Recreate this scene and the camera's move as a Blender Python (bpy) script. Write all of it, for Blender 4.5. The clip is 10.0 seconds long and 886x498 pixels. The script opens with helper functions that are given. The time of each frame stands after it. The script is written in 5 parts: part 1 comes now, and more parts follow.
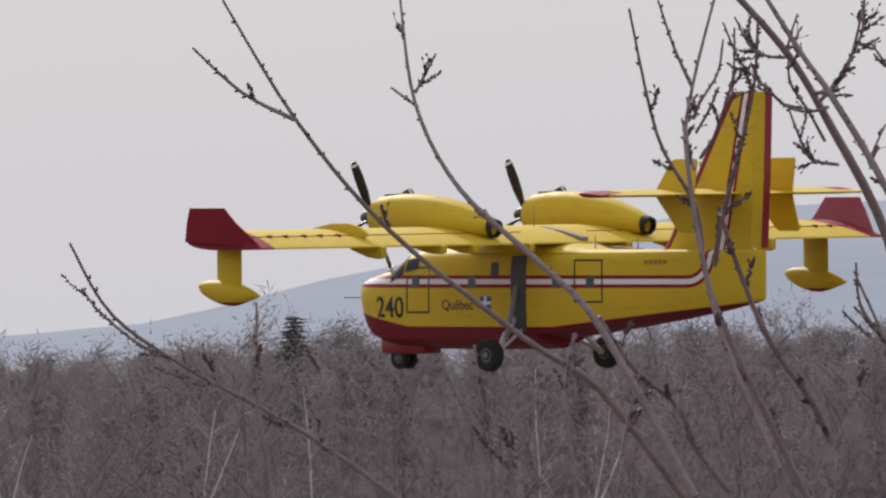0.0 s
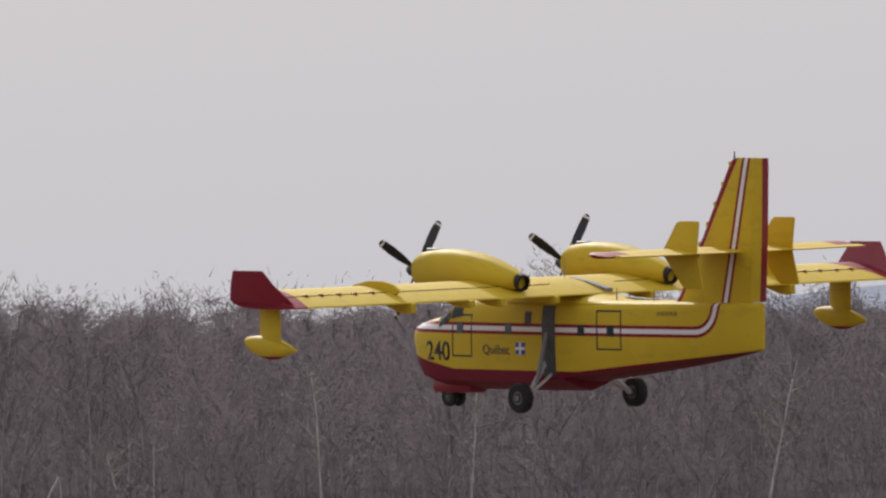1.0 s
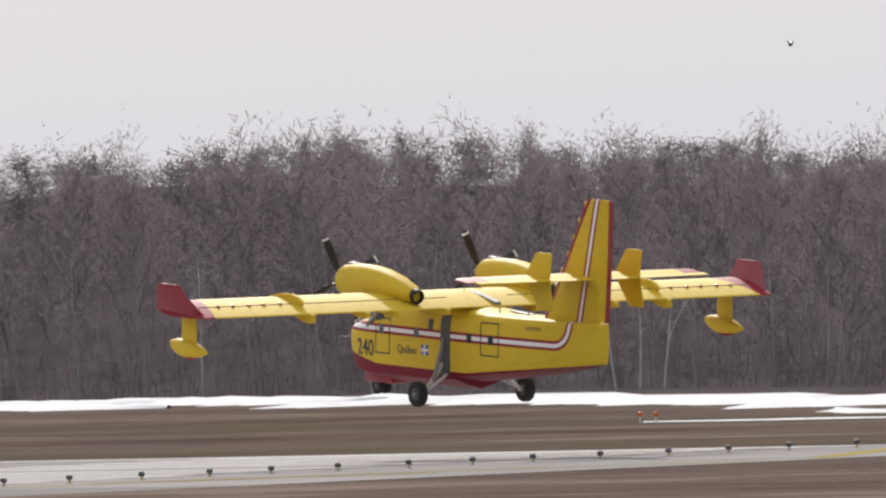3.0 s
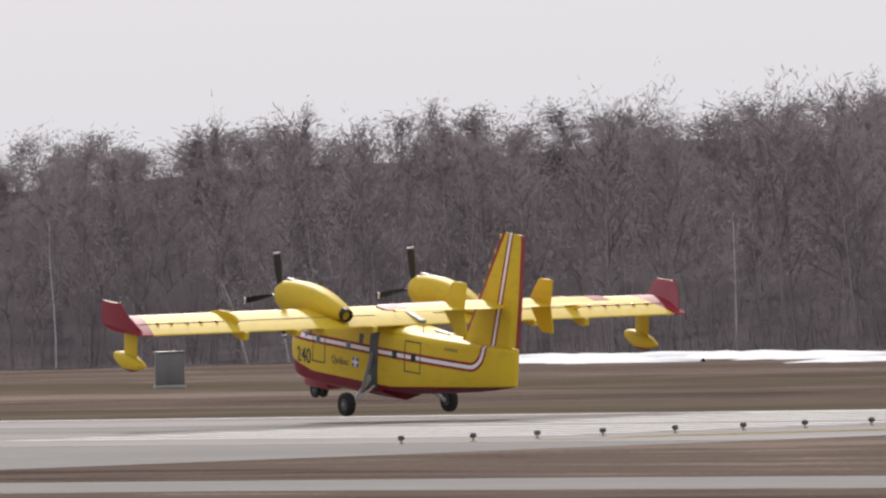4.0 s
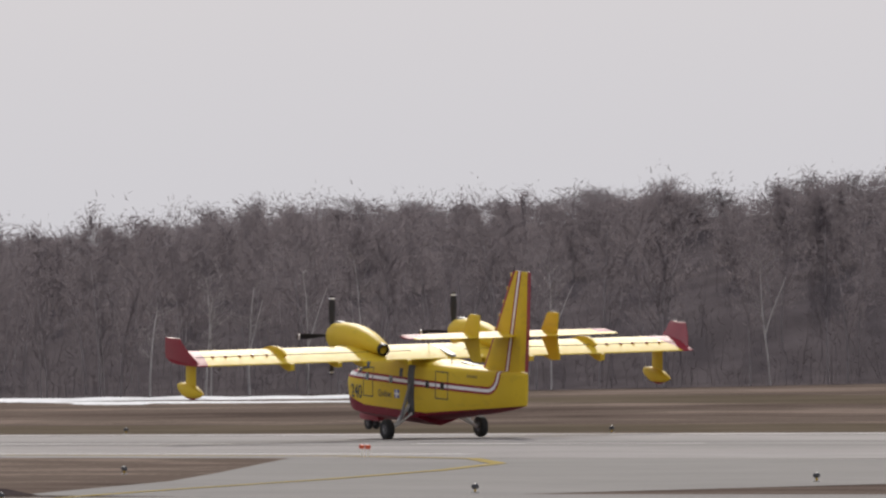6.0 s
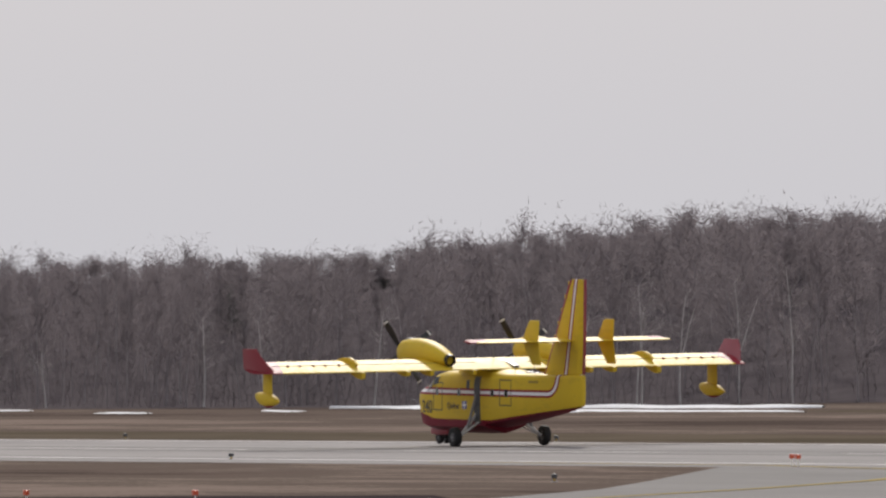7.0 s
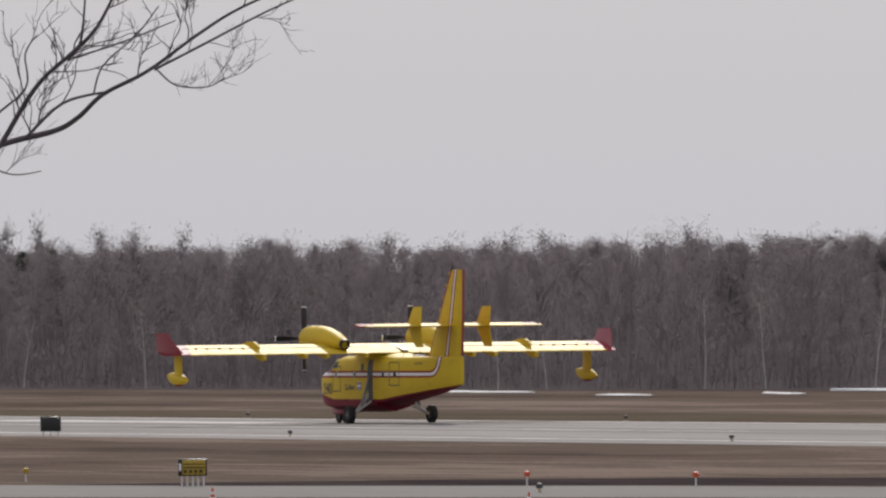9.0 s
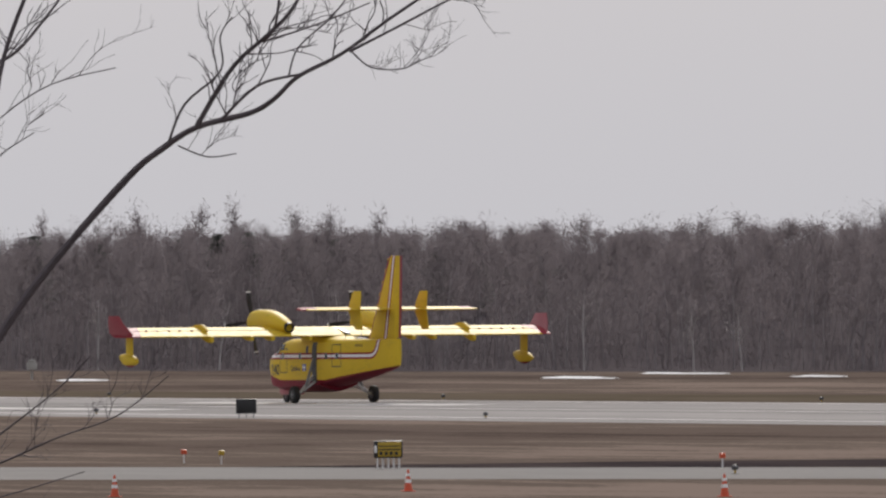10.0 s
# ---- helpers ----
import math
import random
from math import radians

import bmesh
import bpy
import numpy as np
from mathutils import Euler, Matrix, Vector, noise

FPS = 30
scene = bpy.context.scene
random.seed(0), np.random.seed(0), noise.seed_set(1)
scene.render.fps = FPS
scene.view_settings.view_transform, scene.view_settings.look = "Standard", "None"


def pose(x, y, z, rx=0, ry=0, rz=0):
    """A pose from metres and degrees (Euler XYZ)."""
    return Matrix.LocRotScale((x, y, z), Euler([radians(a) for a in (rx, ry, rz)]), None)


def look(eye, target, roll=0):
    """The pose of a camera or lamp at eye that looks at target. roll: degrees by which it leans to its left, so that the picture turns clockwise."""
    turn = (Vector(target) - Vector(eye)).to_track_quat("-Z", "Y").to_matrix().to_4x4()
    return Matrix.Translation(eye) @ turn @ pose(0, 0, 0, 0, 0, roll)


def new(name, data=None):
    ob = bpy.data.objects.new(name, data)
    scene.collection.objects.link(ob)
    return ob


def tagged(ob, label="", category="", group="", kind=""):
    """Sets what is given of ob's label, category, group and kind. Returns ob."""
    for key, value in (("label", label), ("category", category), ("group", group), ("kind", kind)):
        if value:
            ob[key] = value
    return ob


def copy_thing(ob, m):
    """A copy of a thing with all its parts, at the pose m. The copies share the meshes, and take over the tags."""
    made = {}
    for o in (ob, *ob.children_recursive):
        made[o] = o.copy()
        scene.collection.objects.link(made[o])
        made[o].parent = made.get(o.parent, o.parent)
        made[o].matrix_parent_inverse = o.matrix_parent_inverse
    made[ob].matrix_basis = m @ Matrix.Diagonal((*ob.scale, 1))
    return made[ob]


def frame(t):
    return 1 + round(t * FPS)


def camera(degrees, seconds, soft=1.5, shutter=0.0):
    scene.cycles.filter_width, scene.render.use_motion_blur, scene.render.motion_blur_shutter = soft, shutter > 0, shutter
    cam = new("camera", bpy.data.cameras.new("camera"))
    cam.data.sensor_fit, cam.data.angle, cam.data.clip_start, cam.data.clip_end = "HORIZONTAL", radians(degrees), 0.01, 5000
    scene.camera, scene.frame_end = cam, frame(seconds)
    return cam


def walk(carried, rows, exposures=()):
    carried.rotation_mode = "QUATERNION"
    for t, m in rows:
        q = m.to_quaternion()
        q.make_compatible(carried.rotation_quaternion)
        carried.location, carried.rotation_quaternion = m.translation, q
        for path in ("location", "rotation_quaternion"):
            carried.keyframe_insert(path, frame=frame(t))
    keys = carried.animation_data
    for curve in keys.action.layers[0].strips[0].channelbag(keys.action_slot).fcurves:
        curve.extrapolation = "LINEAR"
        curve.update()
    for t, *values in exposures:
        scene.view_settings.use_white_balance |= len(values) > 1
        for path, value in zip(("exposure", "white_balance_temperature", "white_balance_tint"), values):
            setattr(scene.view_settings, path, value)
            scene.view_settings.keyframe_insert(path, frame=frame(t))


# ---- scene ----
cam = camera(3.6434, 10.0, soft=2.4)
EYE = (0.0, 0.0, 7.05)


def aim(bearing, tilt, roll):
    """Camera pose: bearing in degrees from the runway heading (-X) towards +Y, tilt above level, roll."""
    b, e = radians(bearing), radians(tilt)
    far = (EYE[0] - 100 * math.cos(b), EYE[1] + 100 * math.sin(b), EYE[2] + 100 * math.tan(e))
    return look(EYE, far, roll)


PAN = [
    (0, 43.244, 0.7880, -1.80),
    (0.2, 42.745, 0.5648, -1.90),
    (0.5, 41.455, 0.5486, -1.90),
    (0.7, 40.520, 0.5950, -1.90),
    (1, 39.137, 0.6671, -2.00),
    (1.3, 38.052, 0.6439, -2.00),
    (1.5, 37.482, 0.4370, -2.10),
    (1.7, 36.913, 0.3301, -2.10),
    (2, 35.802, 0.2673, -2.20),
    (2.5, 34.335, 0.2231, -2.30),
    (3, 33.210, 0.1627, -2.15),
    (3.2, 32.810, 0.1209, -2.10),
    (4.3, 30.370, 0.0604, -1.70),
    (4.5, 30.016, 0.0790, -1.65),
    (5, 29.359, 0.1278, -1.60),
    (5.5, 28.161, 0.1743, -1.50),
    (5.7, 27.643, 0.1859, -1.40),
    (6.8, 25.521, 0.2510, -0.90),
    (7, 25.191, 0.2673, -0.80),
    (7.5, 24.703, 0.2673, -0.80),
    (8, 24.275, 0.2627, -0.80),
    (8.3, 23.738, 0.2510, -0.78),
    (8.5, 23.408, 0.2417, -0.75),
    (9, 23.129, 0.2185, -0.66),
    (9.5, 22.853, 0.1941, -0.70),
    (10, 22.325, 0.1534, -0.73),
]
EXPOSURES = [(0, -0.1), (0.2, 0.15), (0.5, 0.25), (0.7, 0.05), (1.0, -0.22), (1.5, -0.27), (1.8, 0.0), (2.1, 0.1), (3.0, 0.1), (5.0, 0.2), (5.5, 0.0), (6.8, -0.15), (7.5, -0.2), (10, -0.26)]
walk(cam, [(t, aim(b, e, r)) for t, b, e, r in PAN], EXPOSURES)

# ---- world and sun ----
world = bpy.data.worlds.new("hazy_sky")
scene.world = world
world.use_nodes = True
wn, wl = world.node_tree.nodes, world.node_tree.links
wn.clear()
sky = wn.new("ShaderNodeTexSky")
sky.sky_type, sky.sun_disc = "NISHITA", False
SUN_BEARING, SUN_HEIGHT = 27.0, 32.0
sun_way = Vector((-math.cos(radians(SUN_BEARING)) * math.cos(radians(SUN_HEIGHT)),
                  math.sin(radians(SUN_BEARING)) * math.cos(radians(SUN_HEIGHT)), math.sin(radians(SUN_HEIGHT))))
sky.sun_elevation = radians(SUN_HEIGHT)
sky.sun_rotation = math.atan2(sun_way.x, sun_way.y)
sky.dust_density, sky.air_density = 6.0, 1.5
haze = wn.new("ShaderNodeMixRGB")
haze.inputs[0].default_value = 0.86
haze.inputs[2].default_value = (7.46, 7.45, 8.0, 1)
wl.new(sky.outputs[0], haze.inputs[1])
back = wn.new("ShaderNodeBackground")
back.inputs[1].default_value = 0.1
wl.new(haze.outputs[0], back.inputs[0])
out = wn.new("ShaderNodeOutputWorld")
wl.new(back.outputs[0], out.inputs[0])

sun_data = bpy.data.lights.new("sun", "SUN")
sun_data.energy, sun_data.angle, sun_data.color = 3.2, radians(2.5), (1.0, 0.95, 0.88)
sun = new("sun", sun_data)
sun.matrix_world = look(sun_way * 100, (0, 0, 0))


# ---- materials ----
def shader(name, rough=0.6, metal=0.0, spec=0.5):
    mat = bpy.data.materials.new(name)
    mat.use_nodes = True
    p = mat.node_tree.nodes["Principled BSDF"]
    p.inputs["Roughness"].default_value, p.inputs["Metallic"].default_value = rough, metal
    p.inputs["Specular IOR Level"].default_value = spec
    return mat, mat.node_tree, p


def calc(tree, op, a, b=0.0, c=None):
    """One math node; a, b, c are numbers or sockets."""
    n = tree.nodes.new("ShaderNodeMath")
    n.operation = op
    for i, v in enumerate((a, b) if c is None else (a, b, c)):
        if isinstance(v, (int, float)):
            n.inputs[i].default_value = v
        else:
            tree.links.new(v, n.inputs[i])
    return n.outputs[0]


def blend(tree, fac, a, b, how="MIX"):
    n = tree.nodes.new("ShaderNodeMixRGB")
    n.blend_type = how
    for i, v in enumerate((fac, a, b)):
        if isinstance(v, (int, float)):
            n.inputs[i].default_value = v
        elif isinstance(v, tuple):
            n.inputs[i].default_value = (*v, 1)
        else:
            tree.links.new(v, n.inputs[i])
    return n.outputs[0]


def grain(tree, scale, detail=4.0, stretch=None, coords="Object"):
    tc = tree.nodes.new("ShaderNodeTexCoord")
    mp = tree.nodes.new("ShaderNodeMapping")
    if stretch:
        mp.inputs["Scale"].default_value = stretch
    tree.links.new(tc.outputs[coords], mp.inputs[0])
    n = tree.nodes.new("ShaderNodeTexNoise")
    n.inputs["Scale"].default_value, n.inputs["Detail"].default_value = scale, detail
    tree.links.new(mp.outputs[0], n.inputs["Vector"])
    return n.outputs[0]


def ramp(tree, fac, *stops):
    n = tree.nodes.new("ShaderNodeValToRGB")
    while len(n.color_ramp.elements) < len(stops):
        n.color_ramp.elements.new(0.5)
    for e, (at, col) in zip(n.color_ramp.elements, stops):
        e.position, e.color = at, (*col, 1)
    tree.links.new(fac, n.inputs[0])
    return n.outputs[0]


def bump(tree, p, height, strength=0.3, distance=0.02):
    n = tree.nodes.new("ShaderNodeBump")
    n.inputs["Strength"].default_value, n.inputs["Distance"].default_value = strength, distance
    tree.links.new(height, n.inputs["Height"])
    tree.links.new(n.outputs[0], p.inputs["Normal"])


def surface(name, base, rough=0.6, metal=0.0, spec=0.5, vary=0.15, scale=6.0, relief=0.0, stretch=None):
    """A plain stuff with grain at two scales."""
    mat, tree, p = shader(name, rough, metal, spec)
    fine, broad = grain(tree, scale * 6, 3.0, stretch), grain(tree, scale, 5.0, stretch)
    both = calc(tree, "ADD", calc(tree, "MULTIPLY", fine, 0.4), calc(tree, "MULTIPLY", broad, 0.6))
    lo, hi = tuple(c * (1 - vary) for c in base), tuple(min(1, c * (1 + vary)) for c in base)
    tree.links.new(ramp(tree, both, (0.3, lo), (0.7, hi)), p.inputs["Base Color"])
    if relief:
        bump(tree, p, both, 0.5, relief)
    return mat


YELLOW, RED, WHITE = (0.645, 0.45, 0.03), (0.25, 0.009, 0.026), (0.8, 0.79, 0.78)


def stripe_distance(tree, x, z):
    """Distance from the cheat line that runs along the hull, bends and climbs the fin."""
    run = calc(tree, "ABSOLUTE", calc(tree, "SUBTRACT", z, 2.88))
    dx, dz = calc(tree, "ADD", x, 7.25), calc(tree, "SUBTRACT", z, 3.78)
    r = calc(tree, "SQRT", calc(tree, "ADD", calc(tree, "MULTIPLY", dx, dx), calc(tree, "MULTIPLY", dz, dz)))
    bend = calc(tree, "ABSOLUTE", calc(tree, "SUBTRACT", r, 0.9))
    climb = calc(tree, "ABSOLUTE", calc(tree, "ADD", calc(tree, "ADD", x, 8.15), calc(tree, "MULTIPLY", dz, 0.22)))
    on_fin = calc(tree, "GREATER_THAN", z, 3.78)
    aft = calc(tree, "LESS_THAN", x, -7.25)
    low = calc(tree, "ADD", calc(tree, "MULTIPLY", aft, bend), calc(tree, "MULTIPLY", calc(tree, "SUBTRACT", 1.0, aft), run))
    return calc(tree, "ADD", calc(tree, "MULTIPLY", on_fin, climb), calc(tree, "MULTIPLY", calc(tree, "SUBTRACT", 1.0, on_fin), low))


def livery(name, kind):
    """Aircraft paint: yellow with a red hull bottom, a white cheat line edged in red, red leading edges and tips."""
    mat, tree, p = shader(name, 0.6, 0.0, 0.2)
    tc = tree.nodes.new("ShaderNodeTexCoord")
    sep = tree.nodes.new("ShaderNodeSeparateXYZ")
    tree.links.new(tc.outputs["Object"], sep.inputs[0])
    x, y, z = sep.outputs
    col = blend(tree, grain(tree, 1.3, 5.0), tuple(c * 0.9 for c in YELLOW), tuple(min(1, c * 1.06) for c in YELLOW))
    if kind in ("hull", "fin"):
        d = stripe_distance(tree, x, z)
        col = blend(tree, calc(tree, "LESS_THAN", d, 0.20), col, RED)
        col = blend(tree, calc(tree, "LESS_THAN", d, 0.085), col, WHITE)
    if kind == "hull":
        line = calc(tree, "MAXIMUM", 1.42, calc(tree, "ADD", 1.28, calc(tree, "MULTIPLY", x, -0.098)))
        line = calc(tree, "MAXIMUM", line, calc(tree, "ADD", 0.55, calc(tree, "MULTIPLY", x, 0.165)))
        col = blend(tree, calc(tree, "LESS_THAN", z, line), col, (0.17, 0.008, 0.022))
    if kind == "fin":
        edge = calc(tree, "ADD", x, calc(tree, "MULTIPLY", calc(tree, "SUBTRACT", z, 3.96), 0.60))
        col = blend(tree, calc(tree, "GREATER_THAN", edge, -5.88), col, RED)
    if kind == "wing":
        lead = calc(tree, "GREATER_THAN", x, 1.6)
        tip = calc(tree, "GREATER_THAN", calc(tree, "SUBTRACT", calc(tree, "ABSOLUTE", y), calc(tree, "MULTIPLY", x, -0.3)), 12.95)
        col = blend(tree, calc(tree, "MAXIMUM", lead, tip), col, RED)
    if kind == "tailplane":
        edge = calc(tree, "SUBTRACT", x, calc(tree, "MULTIPLY", calc(tree, "ABSOLUTE", y), -0.03))
        tip = calc(tree, "GREATER_THAN", calc(tree, "ABSOLUTE", y), 4.75)
        col = blend(tree, calc(tree, "MAXIMUM", calc(tree, "GREATER_THAN", edge, -7.55), tip), col, RED)
    if kind == "float":
        col = blend(tree, calc(tree, "LESS_THAN", z, 2.42), col, RED)
    # soot, oil and rain streaks, stretched along the airflow
    dirt = grain(tree, 2.2, 6.0, (0.35, 2.0, 1.2))
    col = blend(tree, calc(tree, "MULTIPLY", calc(tree, "GREATER_THAN", dirt, 0.6), 0.10), col, (0.12, 0.09, 0.05))
    tree.links.new(col, p.inputs["Base Color"])
    tree.links.new(calc(tree, "ADD", 0.5, calc(tree, "MULTIPLY", grain(tree, 3.0, 4.0), 0.16)), p.inputs["Roughness"])
    p.inputs["Coat Weight"].default_value, p.inputs["Coat Roughness"].default_value = 0.0, 0.3
    return mat


M = {
    "hull": livery("hull_paint", "hull"), "fin": livery("fin_paint", "fin"), "wing": livery("wing_paint", "wing"),
    "tailplane": livery("tailplane_paint", "tailplane"), "float": livery("float_paint", "float"),
    "yellow": livery("yellow_paint", "plain"),
    "red": surface("red_paint", RED, 0.35, vary=0.12, scale=2),
    "letter": surface("faded_lettering", (0.13, 0.095, 0.04), 0.5, vary=0.3, scale=6),
    "faint": surface("worn_lettering", (0.3, 0.21, 0.03), 0.6, vary=0.3, scale=8),
    "hub": surface("wheel_hub_grey", (0.12, 0.12, 0.125), 0.5, 0.3, vary=0.3, scale=9),
    "white": surface("white_paint", WHITE, 0.4, vary=0.06, scale=3),
    "black": surface("black_paint", (0.012, 0.012, 0.013), 0.45, vary=0.3, scale=4),
    "soot": surface("sooty_metal", (0.03, 0.028, 0.027), 0.5, 0.6, vary=0.4, scale=8),
    "blade": surface("propeller_black", (0.018, 0.018, 0.02), 0.4, vary=0.2, scale=6),
    "rubber": surface("tyre_rubber", (0.014, 0.014, 0.015), 0.8, vary=0.25, scale=9, relief=0.004),
    "steel": surface("gear_steel", (0.5, 0.5, 0.5), 0.5, 0.2, vary=0.2, scale=9),
    "grey": surface("grey_paint", (0.2, 0.2, 0.21), 0.5, vary=0.15, scale=6),
    "well": surface("wheel_well_grey", (0.07, 0.07, 0.075), 0.6, vary=0.35, scale=5),
    "blue": surface("flag_blue", (0.02, 0.06, 0.35), 0.4, vary=0.08, scale=8),
    "concrete": surface("concrete", (0.36, 0.35, 0.33), 0.85, vary=0.15, scale=3),
    "orange": surface("cone_orange", (0.6, 0.09, 0.035), 0.5, vary=0.1, scale=9),
    "sign_yellow": surface("sign_yellow", (0.42, 0.28, 0.02), 0.5, vary=0.1, scale=5),
}
glass, gt, gp = shader("cockpit_glass", 0.08, 0.0, 0.6)
gp.inputs["Base Color"].default_value = (0.03, 0.035, 0.04, 1)
M["glass"] = glass


def ground_material(name, stops, scale, rough=0.9, fine=60.0, stretch=(0.25, 1, 1), relief=0.05, spec=0.0):
    mat, tree, p = shader(name, rough, 0, spec)
    broad = grain(tree, scale, 6.0, stretch)
    mid = grain(tree, scale * 7, 4.0, stretch)
    tiny = grain(tree, scale * fine, 3.0)
    f = calc(tree, "ADD", calc(tree, "MULTIPLY", broad, 0.5), calc(tree, "ADD", calc(tree, "MULTIPLY", mid, 0.3), calc(tree, "MULTIPLY", tiny, 0.2)))
    tree.links.new(ramp(tree, f, *stops), p.inputs["Base Color"])
    bump(tree, p, f, 0.4, relief)
    return mat


M["grass"] = ground_material("dry_grass", ((0.42, (0.082, 0.063, 0.054)), (0.475, (0.135, 0.103, 0.088)), (0.52, (0.125, 0.1, 0.083)), (0.575, (0.215, 0.167, 0.142))), 0.045, stretch=(0.22, 1, 1))
M["verge"] = ground_material("green_verge", ((0.4, (0.09, 0.074, 0.055)), (0.6, (0.14, 0.112, 0.086))), 0.1)
M["asphalt"] = ground_material("runway_asphalt", ((0.36, (0.185, 0.172, 0.17)), (0.5, (0.245, 0.228, 0.224)), (0.64, (0.315, 0.292, 0.286))), 0.08, 0.9, 80, (0.15, 1, 1), 0.006, 0.06)
M["tarmac"] = ground_material("taxiway_asphalt", ((0.3, (0.15, 0.142, 0.138)), (0.7, (0.22, 0.208, 0.202))), 0.1, 0.9, 80, (0.3, 1, 1), 0.006, 0.06)
M["line_white"] = ground_material("line_white", ((0.3, (0.5, 0.48, 0.46)), (0.7, (0.75, 0.73, 0.71))), 0.4, 0.6, 40, relief=0.002)
M["line_yellow"] = ground_material("line_yellow", ((0.3, (0.3, 0.24, 0.1)), (0.7, (0.42, 0.33, 0.14))), 0.4, 0.6, 40, relief=0.002)
M["snow"] = ground_material("old_snow", ((0.25, (0.55, 0.54, 0.53)), (0.5, (0.8, 0.8, 0.81)), (0.75, (0.88, 0.88, 0.9))), 0.12, 0.6, 40, relief=0.08)
M["litter"] = ground_material("leaf_litter", ((0.35, (0.072, 0.062, 0.065)), (0.65, (0.125, 0.108, 0.113))), 0.25, stretch=(1, 1, 0.4), relief=0.2)
M["bark"] = surface("grey_bark", (0.29, 0.262, 0.268), 0.9, spec=0.1, vary=0.3, scale=0.8)
M["twig"] = surface("bare_twigs", (0.208, 0.182, 0.191), 0.9, spec=0.05, vary=0.22, scale=0.05)
def both_sides(mat, share):
    """Lets light through thin slivers, as round twigs are lit all about."""
    tree = mat.node_tree
    p = tree.nodes["Principled BSDF"]
    tl, mix = tree.nodes.new("ShaderNodeBsdfTranslucent"), tree.nodes.new("ShaderNodeMixShader")
    mix.inputs[0].default_value = share
    tree.links.new(p.inputs["Base Color"].links[0].from_socket, tl.inputs[0])
    tree.links.new(p.outputs[0], mix.inputs[1])
    tree.links.new(tl.outputs[0], mix.inputs[2])
    tree.links.new(mix.outputs[0], tree.nodes["Material Output"].inputs["Surface"])


both_sides(M["twig"], 0.5)
M["birch"] = surface("birch_bark", (0.5, 0.47, 0.455), 0.8, vary=0.3, scale=1.5)
M["birchtwig"] = surface("birch_twigs", (0.28, 0.25, 0.245), 0.8, vary=0.25, scale=1.5)
M["needles"] = surface("spruce_needles", (0.1, 0.108, 0.092), 0.9, vary=0.35, scale=0.5)
# blue-grey base colour carries the hill's distance haze
M["hill"] = surface("haze_tinted_hill", (0.33, 0.36, 0.43), 1.0, spec=0.0, vary=0.06, scale=0.004)
M["grey_light"] = surface("grey_enamel", (0.165, 0.16, 0.155), 0.5, vary=0.12, scale=3)
M["near_bark"] = surface("twig_bark", (0.24, 0.185, 0.19), 0.75, vary=0.35, scale=14, relief=0.002)
M["near_dark"] = surface("dark_bark", (0.095, 0.08, 0.088), 0.8, vary=0.35, scale=10, relief=0.002)
M["bud"] = surface("bud_scales", (0.1, 0.06, 0.065), 0.6, vary=0.3, scale=60)
smoke_mat, st, sp = shader("thin_smoke", 1.0, 0.0, 0.0)
lit, through_lit = st.nodes.new("ShaderNodeBsdfDiffuse"), st.nodes.new("ShaderNodeBsdfTranslucent")
lit.inputs[0].default_value = through_lit.inputs[0].default_value = (0.9, 0.9, 0.95, 1)
veil = st.nodes.new("ShaderNodeAddShader")
st.links.new(lit.outputs[0], veil.inputs[0])
st.links.new(through_lit.outputs[0], veil.inputs[1])
clear = st.nodes.new("ShaderNodeBsdfTransparent")
thin = st.nodes.new("ShaderNodeMixShader")
# each puff thins out from its core to its rim
smoke_at = st.nodes.new("ShaderNodeTexCoord")
smoke_sep = st.nodes.new("ShaderNodeSeparateXYZ")
st.links.new(smoke_at.outputs["Object"], smoke_sep.inputs[0])
sx, sy, sz = smoke_sep.outputs
core = calc(st, "MAXIMUM", 0.0, calc(st, "SUBTRACT", 1.0, calc(st, "ADD", calc(st, "MULTIPLY", sx, sx), calc(st, "MULTIPLY", sz, sz))))
wisps = ramp(st, grain(st, 1.6, 5.0), (0.3, (0.1, 0.1, 0.1)), (0.7, (1, 1, 1)))
st.links.new(calc(st, "MULTIPLY", calc(st, "MULTIPLY", calc(st, "POWER", core, 2.6), wisps), 0.3), thin.inputs[0])
st.links.new(clear.outputs[0], thin.inputs[1])
st.links.new(veil.outputs[0], thin.inputs[2])
st.links.new(thin.outputs[0], st.nodes["Material Output"].inputs["Surface"])
M["smoke"] = smoke_mat
M["water"] = ground_material("meltwater_ditch", ((0.4, (0.034, 0.028, 0.031)), (0.6, (0.075, 0.06, 0.058))), 0.15, 0.6, 40)


# ---- mesh helpers ----
def mesh_of(bm, name, mats, smooth=True):
    me = bpy.data.meshes.new(name)
    bmesh.ops.recalc_face_normals(bm, faces=bm.faces)
    bm.to_mesh(me)
    bm.free()
    for m in mats if isinstance(mats, (list, tuple)) else [mats]:
        me.materials.append(m)
    if smooth:
        me.polygons.foreach_set("use_smooth", [True] * len(me.polygons))
        me.set_sharp_from_angle(angle=radians(35))
    return me


def part(name, bm, material, parent=None, label="", smooth=True):
    ob = new(name, mesh_of(bm, name, material, smooth))
    if parent:
        ob.parent = parent
    return tagged(ob, label)


def thing(name, label, category, group="", m=None, kind=""):
    ob = tagged(new(name), label, category, group, kind)
    if m:
        ob.matrix_basis = m
    return ob


